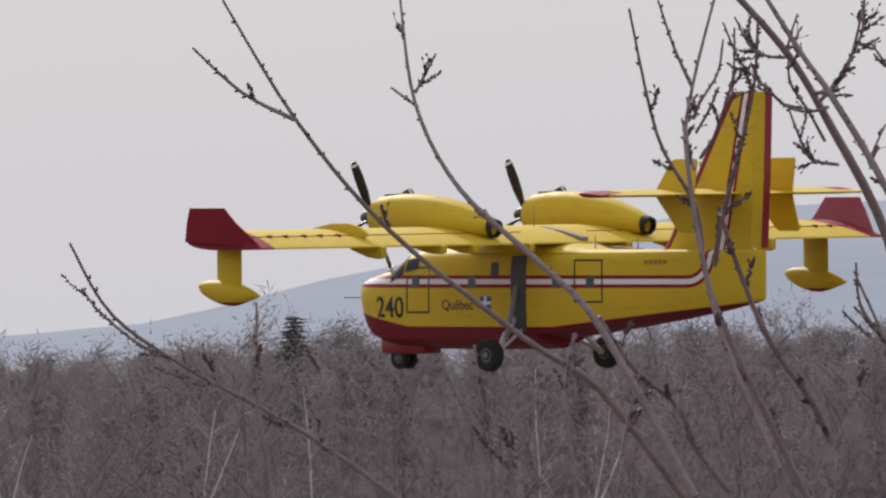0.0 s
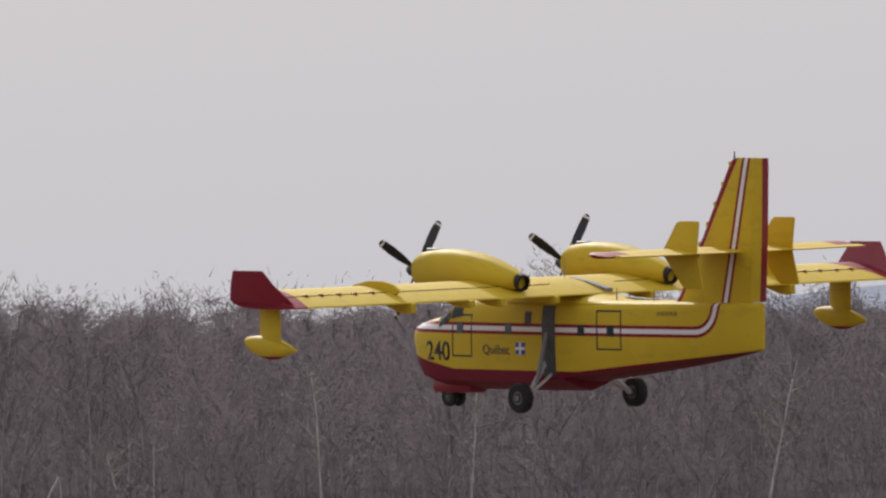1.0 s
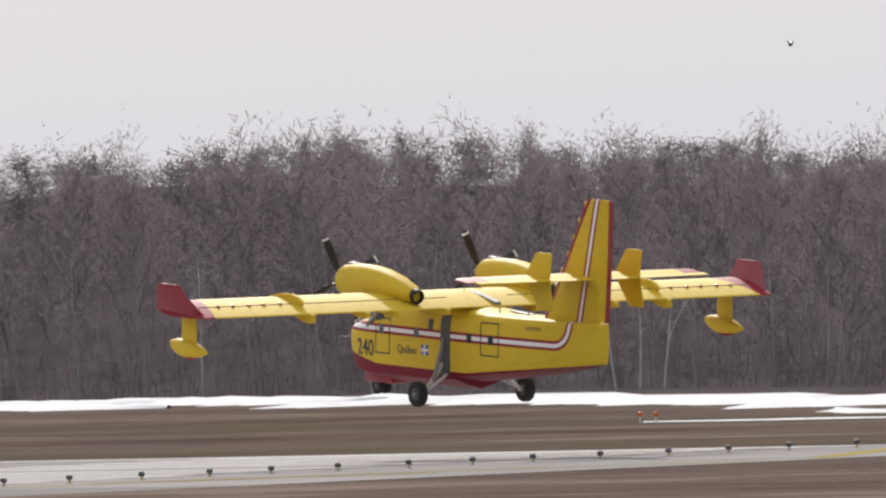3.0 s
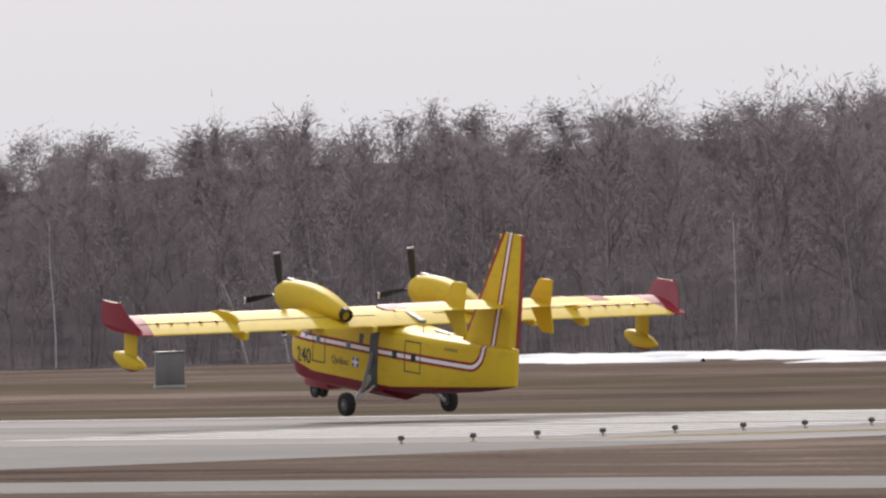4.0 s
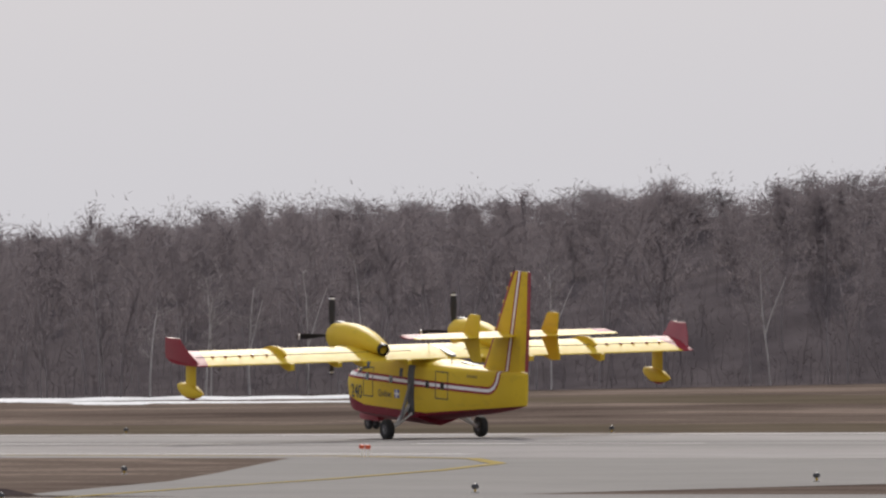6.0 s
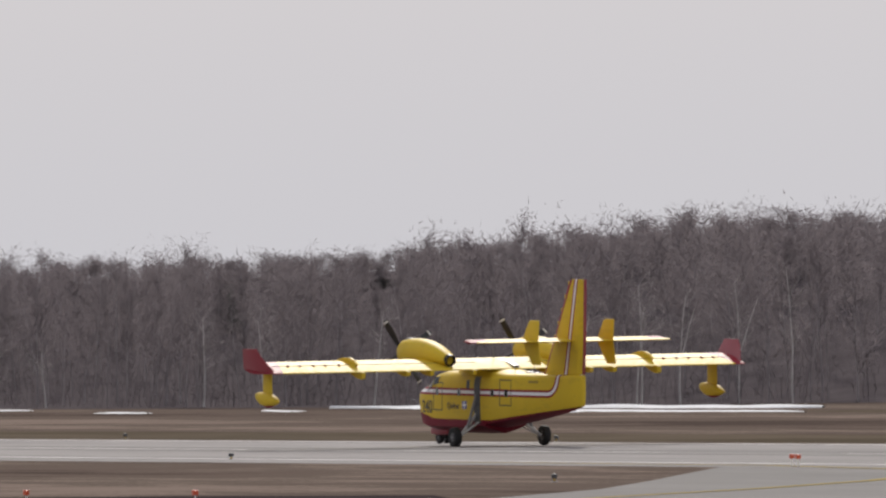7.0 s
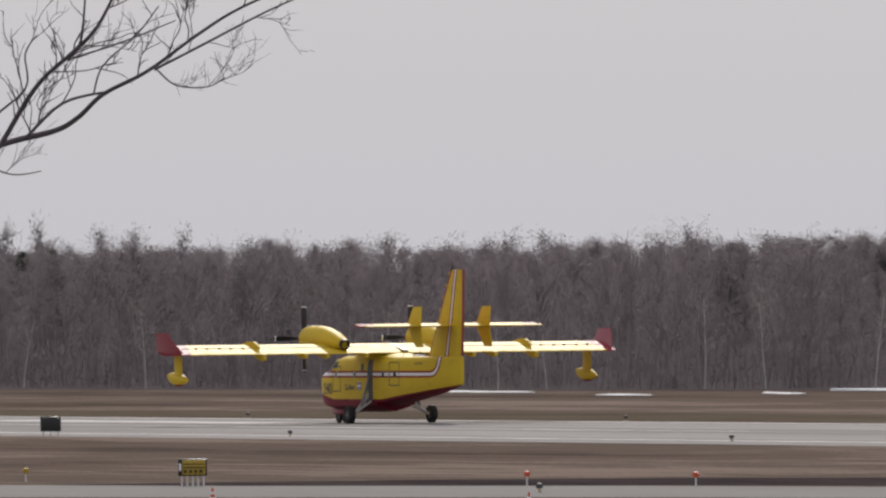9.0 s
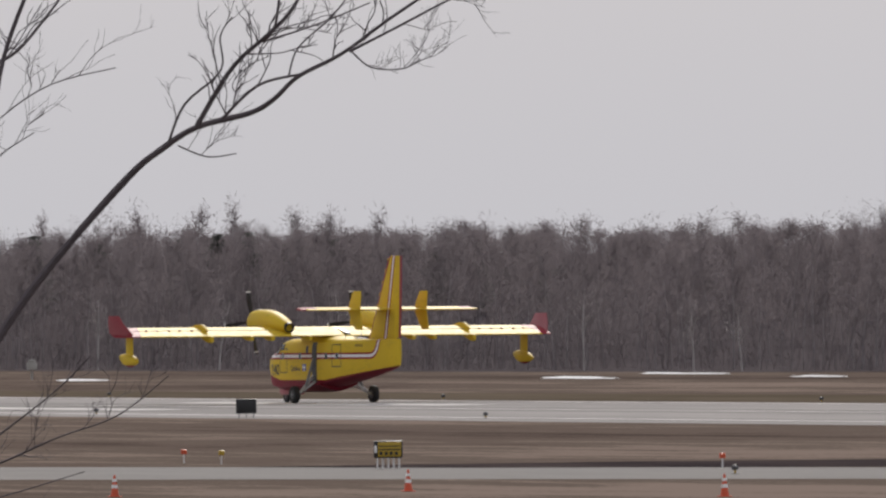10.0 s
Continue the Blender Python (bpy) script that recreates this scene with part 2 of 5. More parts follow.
def box(bm, x0, x1, y0, y1, z0, z1, bevel=0.0):
    g = bmesh.ops.create_cube(bm, size=1.0)
    for v in g["verts"]:
        v.co = Vector(((x0 + x1) / 2 + v.co.x * (x1 - x0), (y0 + y1) / 2 + v.co.y * (y1 - y0), (z0 + z1) / 2 + v.co.z * (z1 - z0)))
    if bevel:
        edges = list({e for v in g["verts"] for e in v.link_edges})
        bmesh.ops.bevel(bm, geom=edges, offset=bevel, segments=2, affect="EDGES", profile=0.5)
    return bm


def loft(bm, rings, closed=True, caps=True):
    rows = [[bm.verts.new(p) for p in ring] for ring in rings]
    n = len(rows[0])
    for a, b in zip(rows, rows[1:]):
        for i in range(n if closed else n - 1):
            j = (i + 1) % n
            try:
                bm.faces.new((a[i], a[j], b[j], b[i]))
            except ValueError:
                pass
    if caps:
        for r in (rows[0], rows[-1]):
            try:
                bm.faces.new(r)
            except ValueError:
                pass
    return bm


def tube(bm, a, b, r0, r1=None, n=10):
    a, b = Vector(a), Vector(b)
    r1 = r0 if r1 is None else r1
    q = (b - a).to_track_quat("Z", "Y")
    ring = lambda c, r: [c + q @ Vector((r * math.cos(2 * math.pi * i / n), r * math.sin(2 * math.pi * i / n), 0)) for i in range(n)]
    return loft(bm, [ring(a, r0), ring(b, r1)])


def lathe_y(bm, profile, cx, cz, n=28):
    """Turn (y, radius) pairs about the axis parallel to Y through (cx, cz)."""
    return loft(bm, [[(cx + r * math.cos(2 * math.pi * i / n), y, cz + r * math.sin(2 * math.pi * i / n)) for i in range(n)] for y, r in profile])


def foil(le, te, span_axis, at, thick, camber=0.02, n=14):
    """A closed aerofoil ring. le and te: (x, z) of the leading and trailing edge; span_axis 'y' or 'z' with its place at."""
    pts = []
    c = le[0] - te[0]
    for i in range(2 * n):
        s = i / n
        up = s < 1
        u = s if up else 2 - s
        u = 0.5 * (1 - math.cos(math.pi * u))
        t = 5 * thick * (0.2969 * math.sqrt(max(u, 1e-9)) - 0.126 * u - 0.3516 * u * u + 0.2843 * u ** 3 - 0.1015 * u ** 4) + 0.004 * u
        h = (t if up else -t) * abs(c) + camber * abs(c) * 4 * u * (1 - u)
        x = le[0] - c * u
        z = le[1] + (te[1] - le[1]) * u
        pts.append((x, at, z + h) if span_axis == "y" else (x, h, at))
    return pts


# ---- aircraft ----
def crown_power(x):
    """How boxy the hull's shoulders are: rounded nose, square-edged rear deck."""
    return float(np.interp(x, (-6.0, -1.5, 4.5, 7.0), (0.24, 0.26, 0.5, 0.62)))


def hull_ring(x, keel, chine_z, chine_w, side_w, side_z, top_w, top_z, n=10):
    """One cross-section of a flying-boat hull, keel up the port side to the crown and down again."""
    half = [(0.0, keel), (chine_w * 0.5, keel + (chine_z - keel) * 0.42), (chine_w, chine_z)]
    half.append((chine_w + (side_w - chine_w) * 0.55, chine_z + (side_z - chine_z) * 0.25))
    half += [(side_w, side_z)]
    r_w, r_z = side_w - top_w * 0.0, top_z - side_z
    for i in range(1, n + 1):
        a = math.pi / 2 * i / n
        e = crown_power(x)
        half.append((side_w * (math.cos(a) ** e if i < n else 0.0), side_z + r_z * math.sin(a) ** e))
    port = [(x, y, z) for y, z in half]
    star = [(x, -y, z) for y, z in half[1:-1]][::-1]
    return port + star


HULL = [  # x, keel, chine height, chine half-width, side half-width, height of greatest width, crown half-width, crown height
    (8.5, 2.26, 2.32, 0.05, 0.10, 2.40, 0.05, 2.50),
    (8.42, 2.02, 2.12, 0.22, 0.34, 2.40, 0.1, 2.70),
    (8.15, 1.62, 1.78, 0.46, 0.64, 2.35, 0.2, 2.90),
    (7.75, 1.12, 1.40, 0.72, 0.90, 2.25, 0.3, 3.02),
    (7.25, 0.78, 1.14, 0.95, 1.10, 2.15, 0.5, 3.12),
    (6.6, 0.67, 1.05, 1.10, 1.22, 2.10, 0.6, 3.24),
    (6.1, 0.66, 1.03, 1.15, 1.26, 2.10, 0.6, 3.40),
    (5.5, 0.66, 1.02, 1.20, 1.29, 2.10, 0.7, 3.84),
    (4.8, 0.66, 1.02, 1.24, 1.30, 2.10, 0.8, 3.95),
    (3.0, 0.66, 1.02, 1.28, 1.30, 2.10, 0.8, 3.97),
    (1.0, 0.66, 1.02, 1.28, 1.30, 2.10, 0.8, 3.97),
    (-0.3, 0.69, 1.12, 1.27, 1.30, 2.10, 0.8, 3.95),
    (-0.72, 0.70, 1.12, 1.26, 1.30, 2.12, 0.8, 3.93),
    (-0.78, 0.98, 1.22, 1.22, 1.29, 2.14, 0.8, 3.93),
    (-2.5, 1.16, 1.40, 1.14, 1.24, 2.25, 0.7, 3.91),
    (-4.5, 1.40, 1.62, 0.98, 1.12, 2.4, 0.6, 3.90),
    (-6.5, 1.66, 1.86, 0.76, 0.92, 2.6, 0.5, 3.90),
    (-8.4, 1.95, 2.10, 0.48, 0.62, 2.8, 0.3, 3.90),
    (-9.4, 2.14, 2.24, 0.26, 0.36, 2.9, 0.2, 3.90),
    (-9.85, 2.24, 2.30, 0.10, 0.16, 3.0, 0.1, 3.90),
    (-9.96, 2.28, 2.32, 0.05, 0.08, 3.0, 0.06, 3.88),
]


def side_at(x, z):
    """Half-width of the hull's flank at x and height z, for things fixed to the skin."""
    rows = sorted(HULL)
    for a, b in zip(rows, rows[1:]):
        if a[0] <= x <= b[0]:
            k = (x - a[0]) / (b[0] - a[0])
            r = [p + (q - p) * k for p, q in zip(a, b)]
            _, keel, cz, cw, sw, sz, _, tz = r
            if z >= sz:
                s = min(1.0, (z - sz) / (tz - sz))
                a2 = math.asin(s ** (1 / crown_power(x)))
                return sw * math.cos(a2) ** crown_power(x)
            mid = cw + (sw - cw) * 0.55, cz + (sz - cz) * 0.25
            if z >= mid[1]:
                return mid[0] + (sw - mid[0]) * (z - mid[1]) / (sz - mid[1])
            return cw + (mid[0] - cw) * max(0, (z - cz) / (mid[1] - cz))
    return 0.0


def skin_patch(bm, x0, x1, z0, z1, out=0.012, side=1, nx=4, nz=3, deep=0.03):
    """A thin plate that follows the hull's flank."""
    front, rear = [], []
    for i in range(nx + 1):
        for j in range(nz + 1):
            x, z = x0 + (x1 - x0) * i / nx, z0 + (z1 - z0) * j / nz
            w = side_at(x, z)
            front.append(bm.verts.new((x, side * (w + out), z)))
            rear.append(bm.verts.new((x, side * (w - deep), z)))
    k = lambda i, j: i * (nz + 1) + j
    for i in range(nx):
        for j in range(nz):
            q = (k(i, j), k(i + 1, j), k(i + 1, j + 1), k(i, j + 1))
            bm.faces.new([front[a] for a in q])
            bm.faces.new([rear[a] for a in q[::-1]])
    rim = [k(i, 0) for i in range(nx + 1)] + [k(nx, j) for j in range(1, nz + 1)] + [k(i, nz) for i in range(nx - 1, -1, -1)] + [k(0, j) for j in range(nz - 1, 0, -1)]
    for a, b in zip(rim, rim[1:] + rim[:1]):
        bm.faces.new((front[a], rear[a], rear[b], front[b]))
    return bm


def outline(bm, x0, x1, z0, z1, w=0.045, side=1):
    for a, b, c, d in ((x0, x1, z0, z0 + w), (x0, x1, z1 - w, z1), (x0, x0 + w, z0 + w, z1 - w), (x1 - w, x1, z0 + w, z1 - w)):
        skin_patch(bm, a, b, c, d, 0.008, side, 3, 3, 0.02)
    return bm


def lettering(name, text, size, material, parent, x, z, side=1, label=""):
    """Writing on the hull's flank, reading from nose to tail on the port side; curved with the skin."""
    cu = bpy.data.curves.new(name, "FONT")
    cu.body, cu.size, cu.extrude, cu.offset = text, size, 0.0, size * 0.012
    tmp = bpy.data.objects.new(name, cu)
    scene.collection.objects.link(tmp)
    me = bpy.data.meshes.new_from_object(tmp.evaluated_get(bpy.context.evaluated_depsgraph_get()))
    bpy.data.objects.remove(tmp)
    bm = bmesh.new()
    bm.from_mesh(me)
    bpy.data.meshes.remove(me)
    for v in bm.verts:
        px, pz = x - side * v.co.x, z + v.co.y
        v.co = Vector((px, side * (side_at(px, pz) + 0.012), pz))
    g = bmesh.ops.extrude_face_region(bm, geom=bm.faces[:])
    for v in g["geom"]:
        if isinstance(v, bmesh.types.BMVert):
            v.co.y -= side * 0.02
    ob = part(name, bm, material, parent, label, smooth=False)
    return ob


def build_aircraft():
    plane = thing("aircraft", "yellow and red twin-propeller amphibious water bomber, landing gear down", "aircraft")
    bm = bmesh.new()
    loft(bm, [hull_ring(*r) for r in HULL])
    hull = part("fuselage", bm, M["hull"], plane, "yellow hull with red bottom and white cheat line")

    # cockpit glazing, laid on the raked front of the cabin
    def crown_point(x, deg, out):
        rows = sorted(HULL)
        r = [float(np.interp(x, [q[0] for q in rows], [q[k] for q in rows])) for k in range(8)]
        a, e = radians(deg), crown_power(x)
        y, z = r[4] * math.cos(a) ** e, r[5] + (r[7] - r[5]) * math.sin(a) ** e
        return (x + out * 0.6, y + out * math.cos(a), z + out * math.sin(a))

    for s in (1, -1):
        for name, x0, x1, a0, a1 in (("windscreen_pane", 5.52, 6.3, 66, 87), ("windscreen_pane", 5.5, 6.25, 40, 62), ("windscreen_pane", 5.46, 6.1, 22, 37), ("side_window", 4.75, 5.38, 24, 46)):
            bm = bmesh.new()
            loft(bm, [[(p[0], s * p[1], p[2]) for p in (crown_point(x0 + (x1 - x0) * k / 5, a0 + (a1 - a0) * q / 4, 0.022) for q in range(5))] for k in range(6)], closed=False, caps=False)
            bmesh.ops.solidify(bm, geom=bm.faces[:], thickness=0.015)
            part(name, bm, M["glass"], hull, "dark cockpit glass")

    # round-cornered cabin windows, door outlines, wheel recess
    for s in (1, -1):
        for x in (4.85, 2.2, -1.7, -3.2):
            bm = bmesh.new()
            skin_patch(bm, x - 0.17, x + 0.17, 2.68, 3.06, 0.014, s, 4, 4)
            part("cabin_window", bm, M["glass"], hull, "small dark window")
        for x0, x1, z0, z1 in ((4.2, 5.3, 1.85, 3.36), (-3.75, -2.5, 2.2, 3.6)):
            bm = outline(bmesh.new(), x0, x1, z0, z1, 0.06, side=s)
            part("door_outline", bm, M["black"], hull, "thin black door outline")
        bm = skin_patch(bmesh.new(), -0.34, 0.36, 1.25, 3.72, 0.02, s, 3, 10)
        part("wheel_recess", bm, M["well"], hull, "dark recess for the retracted leg")
        bm = skin_patch(bmesh.new(), 0.95, 1.3, 3.05, 3.5, 0.016, s, 3, 3)
        part("vent_panel", bm, M["well"], hull)
        lettering("fleet_number", "240", 0.95, M["black"], hull, 6.85 if s > 0 else 5.25, 1.72, s, "black fleet number")
        lettering("province_name", "Qu\u00e9bec", 0.46, M["letter"], hull, 3.62 if s > 0 else 2.1, 1.98, s, "black lettering")
        bm = skin_patch(bmesh.new(), 1.3, 1.8, 1.98, 2.4, 0.014, s, 3, 3)
        flag = part("flag", bm, M["blue"], hull, "small blue and white flag")
        bm = skin_patch(bmesh.new(), 1.3, 1.8, 2.14, 2.24, 0.02, s, 3, 2)
        skin_patch(bm, 1.5, 1.6, 1.98, 2.4, 0.024, s, 2, 3)
        part("flag_cross", bm, M["white"], flag)
        for k in range(5):
            bm = skin_patch(bmesh.new(), -5.5 - 0.2 * k - 0.15, -5.5 - 0.2 * k, 3.44, 3.58, 0.014, s, 2, 2)
            part("registration_bar", bm, M["faint"], hull)

    # wing: constant chord, one plank from tip to tip with a centre fairing
    bm = bmesh.new()
    loft(bm, [foil((2.05, 4.42), (-1.48, 4.12), "y", y, 0.165, 0.02, 16) for y in (-13.95, -8, -3, 0, 3, 8, 13.95)])
    wing = part("wing", bm, M["wing"], plane, "straight yellow wing with red tips")
    bm = bmesh.new()
    loft(bm, [[(x, w * math.cos(math.pi * i / 10), z + (h * math.sin(math.pi * i / 10))) for i in range(11)] for x, w, z, h in
              ((4.6, 0.25, 3.86, 0.08), (3.4, 0.8, 3.8, 0.36), (2.2, 1.15, 3.8, 0.62), (0.5, 1.22, 3.8, 0.72), (-1.2, 1.2, 3.8, 0.36), (-2.8, 1.1, 3.8, 0.12), (-3.4, 1.0, 3.8, 0.06))])
    part("wing_fairing", bm, M["yellow"], plane)
    for s in (1, -1):
        # flap and aileron, split from the wing by a thin dark gap
        for name, y0, y1 in (("flap", 1.5, 8.7), ("aileron", 8.95, 13.5)):
            bm = bmesh.new()
            box(bm, -0.34, -0.30, min(s * y0, s * y1), max(s * y0, s * y1), 4.475, 4.50)
            part(name + "_gap", bm, M["well"], wing)
        for y in (9.6, 10.4, 11.1, 11.9, 12.6):
            bm = box(bmesh.new(), -0.46, -0.24, s * y - 0.05, s * y + 0.05, 4.43, 4.54, 0.02)
            part("hinge_fitting", bm, M["red"], wing)
        # stall fence: over the nose of the wing and down past the trailing edge
        bm = bmesh.new()
        prof = [(2.05, 4.45), (1.6, 4.72), (0.8, 4.86), (0.0, 4.86), (-0.5, 4.74), (-0.9, 4.5), (-0.6, 4.4), (1.6, 4.42)]
        loft(bm, [[(x, s * (8.75 + d), z) for x, z in prof] for d in (-0.06, 0.06)])
        part("wing_fence", bm, M["yellow"], wing)
        for y, k in ((8.75, 0.55), (6.1, 0.4), (4.7, 0.4), (2.2, 0.4)):
            bm = bmesh.new()
            prof = [(0.3, 4.26), (-0.2, 4.15 - 0.25 * k), (-0.9, 4.12 - 0.6 * k), (-1.35, 4.12 - 0.72 * k), (-1.6, 4.12 - 0.6 * k), (-1.6, 4.1), (-1.2, 4.2)]
            loft(bm, [[(x, s * (y + d), z) for x, z in prof] for d in (-0.1, -0.06, 0.06, 0.1)])
            part("hinge_fairing", bm, M["yellow"], wing)
        # winglet
        bm = bmesh.new()
        loft(bm, [[(x, s * yy, zz) for x, yy, zz in ring] for ring in (
            [(2.05, 13.86, 4.34), (1.0, 13.8, 4.3), (-0.3, 13.82, 4.22), (-1.32, 13.72, 4.13), (-1.32, 13.78, 4.13), (-0.3, 14.02, 4.22), (1.0, 14.06, 4.3), (2.05, 14.0, 4.34)],
            [(1.75, 14.12, 4.95), (1.0, 14.08, 4.95), (0.2, 14.1, 4.95), (-0.5, 14.14, 4.95), (-0.5, 14.18, 4.95), (0.2, 14.22, 4.95), (1.0, 14.24, 4.95), (1.75, 14.2, 4.95)],
            [(1.5, 14.26, 5.42), (1.1, 14.24, 5.42), (0.6, 14.24, 5.42), (-0.1, 14.27, 5.42), (-0.1, 14.29, 5.42), (0.6, 14.32, 5.42), (1.1, 14.33, 5.42), (1.5, 14.3, 5.42)])])
        part("winglet", bm, M["red"], wing, "dark red upturned wingtip")
        # stabilising float on its pylon
        bm = bmesh.new()
        rings = []
        for u in range(13):
            q = u / 12
            x = 2.35 - 2.9 * q
            k = max(0.03, math.sin(math.pi * min(1, q * 1.0 + 0.0)) ** 0.55) if q < 0.6 else max(0.05, math.sin(math.pi * q) ** 0.8)
            up, dn, w = 0.36 * k, 0.44 * k * (1 if q < 0.55 else 1 - 0.9 * (q - 0.55)), 0.36 * k
            cz = 2.62 + 0.30 * (1 - q) ** 1.3
            rings.append([(x, s * 13.18 + w * math.cos(a) * (1 if math.sin(a) > 0 else 0.92), cz + (up if math.sin(a) > 0 else dn) * math.sin(a)) for a in [2 * math.pi * i / 18 for i in range(18)]])
        loft(bm, rings)
        fl = part("float", bm, M["float"], plane, "yellow underwing float with red keel")
        bm = bmesh.new()
        loft(bm, [[(1.45, s * 13.18, z), (1.2, s * 13.18 + 0.1, z), (0.7, s * 13.18 + 0.11, z), (0.3, s * 13.18, z), (0.7, s * 13.18 - 0.11, z), (1.2, s * 13.18 - 0.1, z)] for z in (2.85, 3.6, 4.34)])
        part("pylon", bm, M["yellow"], fl)

        # engine nacelle
        bm = bmesh.new()
        rings = []
        for x, w, zc, hu, hd in ((4.45, 0.28, 5.0, 0.3, 0.32), (4.36, 0.44, 5.0, 0.5, 0.52), (4.0, 0.56, 5.0, 0.66, 0.64), (3.2, 0.64, 4.98, 0.77, 0.68), (2.2, 0.66, 4.95, 0.80, 0.66), (1.2, 0.66, 4.92, 0.73, 0.6),
                                 (0.2, 0.58, 4.86, 0.56, 0.5), (-0.6, 0.46, 4.76, 0.38, 0.4), (-1.05, 0.34, 4.68, 0.28, 0.3)):
            rings.append([(x, s * 3.45 + w * abs(math.cos(a)) ** 0.8 * (1 if math.cos(a) > 0 else -1), zc + (hu if math.sin(a) > 0 else hd) * math.sin(a)) for a in [2 * math.pi * i / 24 for i in range(24)]])
        loft(bm, rings)
        nac = part("nacelle", bm, M["yellow"], plane, "rounded yellow engine cowling")
        bm = bmesh.new()
        q = Vector((-1, 0, -0.22)).to_track_quat("Z", "Y")
        rings = []
        for d, r in ((-0.25, 0.30), (0.1, 0.315), (0.24, 0.30), (0.25, 0.235), (0.0, 0.22), (-0.1, 0.05)):
            rings.append([Vector((-1.0, s * 3.45, 4.66)) + q @ Vector((r * math.cos(2 * math.pi * i / 20), r * math.sin(2 * math.pi * i / 20), d)) for i in range(20)])
        loft(bm, rings)
        part("exhaust", bm, M["soot"], nac, "sooty black exhaust pipe")
        bm = box(bmesh.new(), 3.2, 3.9, s * 3.45 - 0.12, s * 3.45 + 0.12, 5.62, 5.78, 0.05)
        part("intake_scoop", bm, M["grey"], nac)

        # tail finlet
        bm = bmesh.new()
        z0, t = s * 2.2, 0.05
        loft(bm, [[(a, z0 - t * w, z), ((a + b) / 2, z0 - 2 * t * w, z), (b, z0 - t * 0.4, z), (b, z0 + t * 0.4, z), ((a + b) / 2, z0 + 2 * t * w, z), (a, z0 + t * w, z)] for a, b, z, w in
                  ((-8.45, -9.3, 4.45, 0.4), (-8.3, -9.35, 4.55, 1), (-7.35, -9.05, 5.6, 1), (-7.3, -9.05, 5.75, 1), (-8.05, -9.2, 6.72, 1), (-8.2, -9.15, 6.8, 0.5))])
        part("finlet", bm, M["yellow"], plane, "small vertical fin on the tailplane")

    for y0, y1, x0, x1, z0, z1 in ((-0.55, -0.25, -3.9, -1.5, 3.93, 3.99), (-0.5, -0.2, -1.4, 0.6, 4.3, 4.66)):
        bm = bmesh.new()
        loft(bm, [[(x, y0, z), (x, y1, z), (x, y1, z - 0.3), (x, y0, z - 0.3)] for x, z in ((x0, z0), (x0 * 0.5 + x1 * 0.5, (z0 + z1) / 2 + 0.03), (x1, z1))])
        part("walkway_strip", bm, M["grey"], plane, "grey non-slip strip")
    # fin and rudder
    bm = bmesh.new()
    loft(bm, [foil((le, 0), (te, 0), "z", z, th, 0.0, 12) for le, te, z, th in
              ((-5.25, -9.45, 3.75, 0.12), (-5.6, -9.45, 4.1, 0.12), (-6.9, -9.62, 6.2, 0.11), (-8.3, -9.8, 8.6, 0.1), (-8.5, -9.8, 8.86, 0.08), (-8.75, -9.78, 8.93, 0.04))])
    part("fin", bm, M["fin"], plane, "tall yellow fin with red edge and white stripe")
    bm = bmesh.new()
    loft(bm, [[(a, -0.13 * k, z), (b, -0.015, z), (b, 0.015, z), (a, 0.13 * k, z)] for a, b, z, k in ((-9.48, -9.86, 3.94, 1.3), (-9.65, -10.02, 6.2, 1.0), (-9.83, -10.12, 8.6, 0.6), (-9.83, -10.12, 8.92, 0.5))])
    rud = part("rudder", bm, M["yellow"], plane, "yellow rudder with red trailing edge")
    bm = bmesh.new()
    loft(bm, [[(b + 0.02, -0.03, z), (b - 0.26, -0.01, z), (b - 0.26, 0.01, z), (b + 0.02, 0.03, z)] for b, z in ((-9.86, 3.94), (-10.02, 6.2), (-10.12, 8.6), (-10.12, 8.92))])
    part("trailing_strip", bm, M["red"], rud)
    bm = tube(bmesh.new(), (-8.6, 0, 8.85), (-8.62, 0, 9.15), 0.035, 0.02, 8)
    part("beacon", bm, M["black"], plane)
    for k in range(6):
        bm = box(bmesh.new(), -6.26 - 0.42 * k - 0.12, -6.26 - 0.42 * k, -0.07, 0.07, 5.12 + 0.7 * k, 5.3 + 0.7 * k, 0.02)
        part("rudder_fitting", bm, M["yellow"], plane)
    # tailplane and elevators
    bm = bmesh.new()
    loft(bm, [foil((le, 5.74), (te, 5.68), "y", y, th, 0.0, 12) for le, te, y, th in
              ((-7.5, -8.45, -5.8, 0.08), (-7.3, -8.65, -5.6, 0.16), (-7.0, -9.0, -1, 0.12), (-7.0, -9.0, 1, 0.12), (-7.3, -8.65, 5.6, 0.16), (-7.5, -8.45, 5.8, 0.08))])
    part("tailplane", bm, M["tailplane"], plane, "yellow tailplane with red leading edge")
    for s in (1, -1):
        bm = bmesh.new()
        loft(bm, [[(a, s * y, 5.74), (b, s * y, 5.69), (b, s * y, 5.67), (a, s * y, 5.63)] for a, b, y in ((-8.98, -9.5, 0.5), (-8.68, -9.08, 5.6))])
        part("elevator", bm, M["yellow"], plane)
    for x, y, z in ((-2.6, 0.35, 4.35), (-4.2, 0.0, 4.3), (0.6, 0.0, 5.35)):
        bm = tube(bmesh.new(), (x, y, 3.8), (x, y, z), 0.03, 0.012, 6)
        part("aerial", bm, M["grey"], plane)
    # water drop doors bulge and nose-gear housing
    bm = box(bmesh.new(), 5.4, 7.5, -0.42, 0.42, 0.5, 1.1, 0.12)
    part("nose_gear_bay", bm, M["red"], plane, "red nose wheel housing")
    bm = tube(bmesh.new(), (7.9, 0.9, 2.35), (8.4, 1.15, 2.35), 0.025, 0.02, 6)
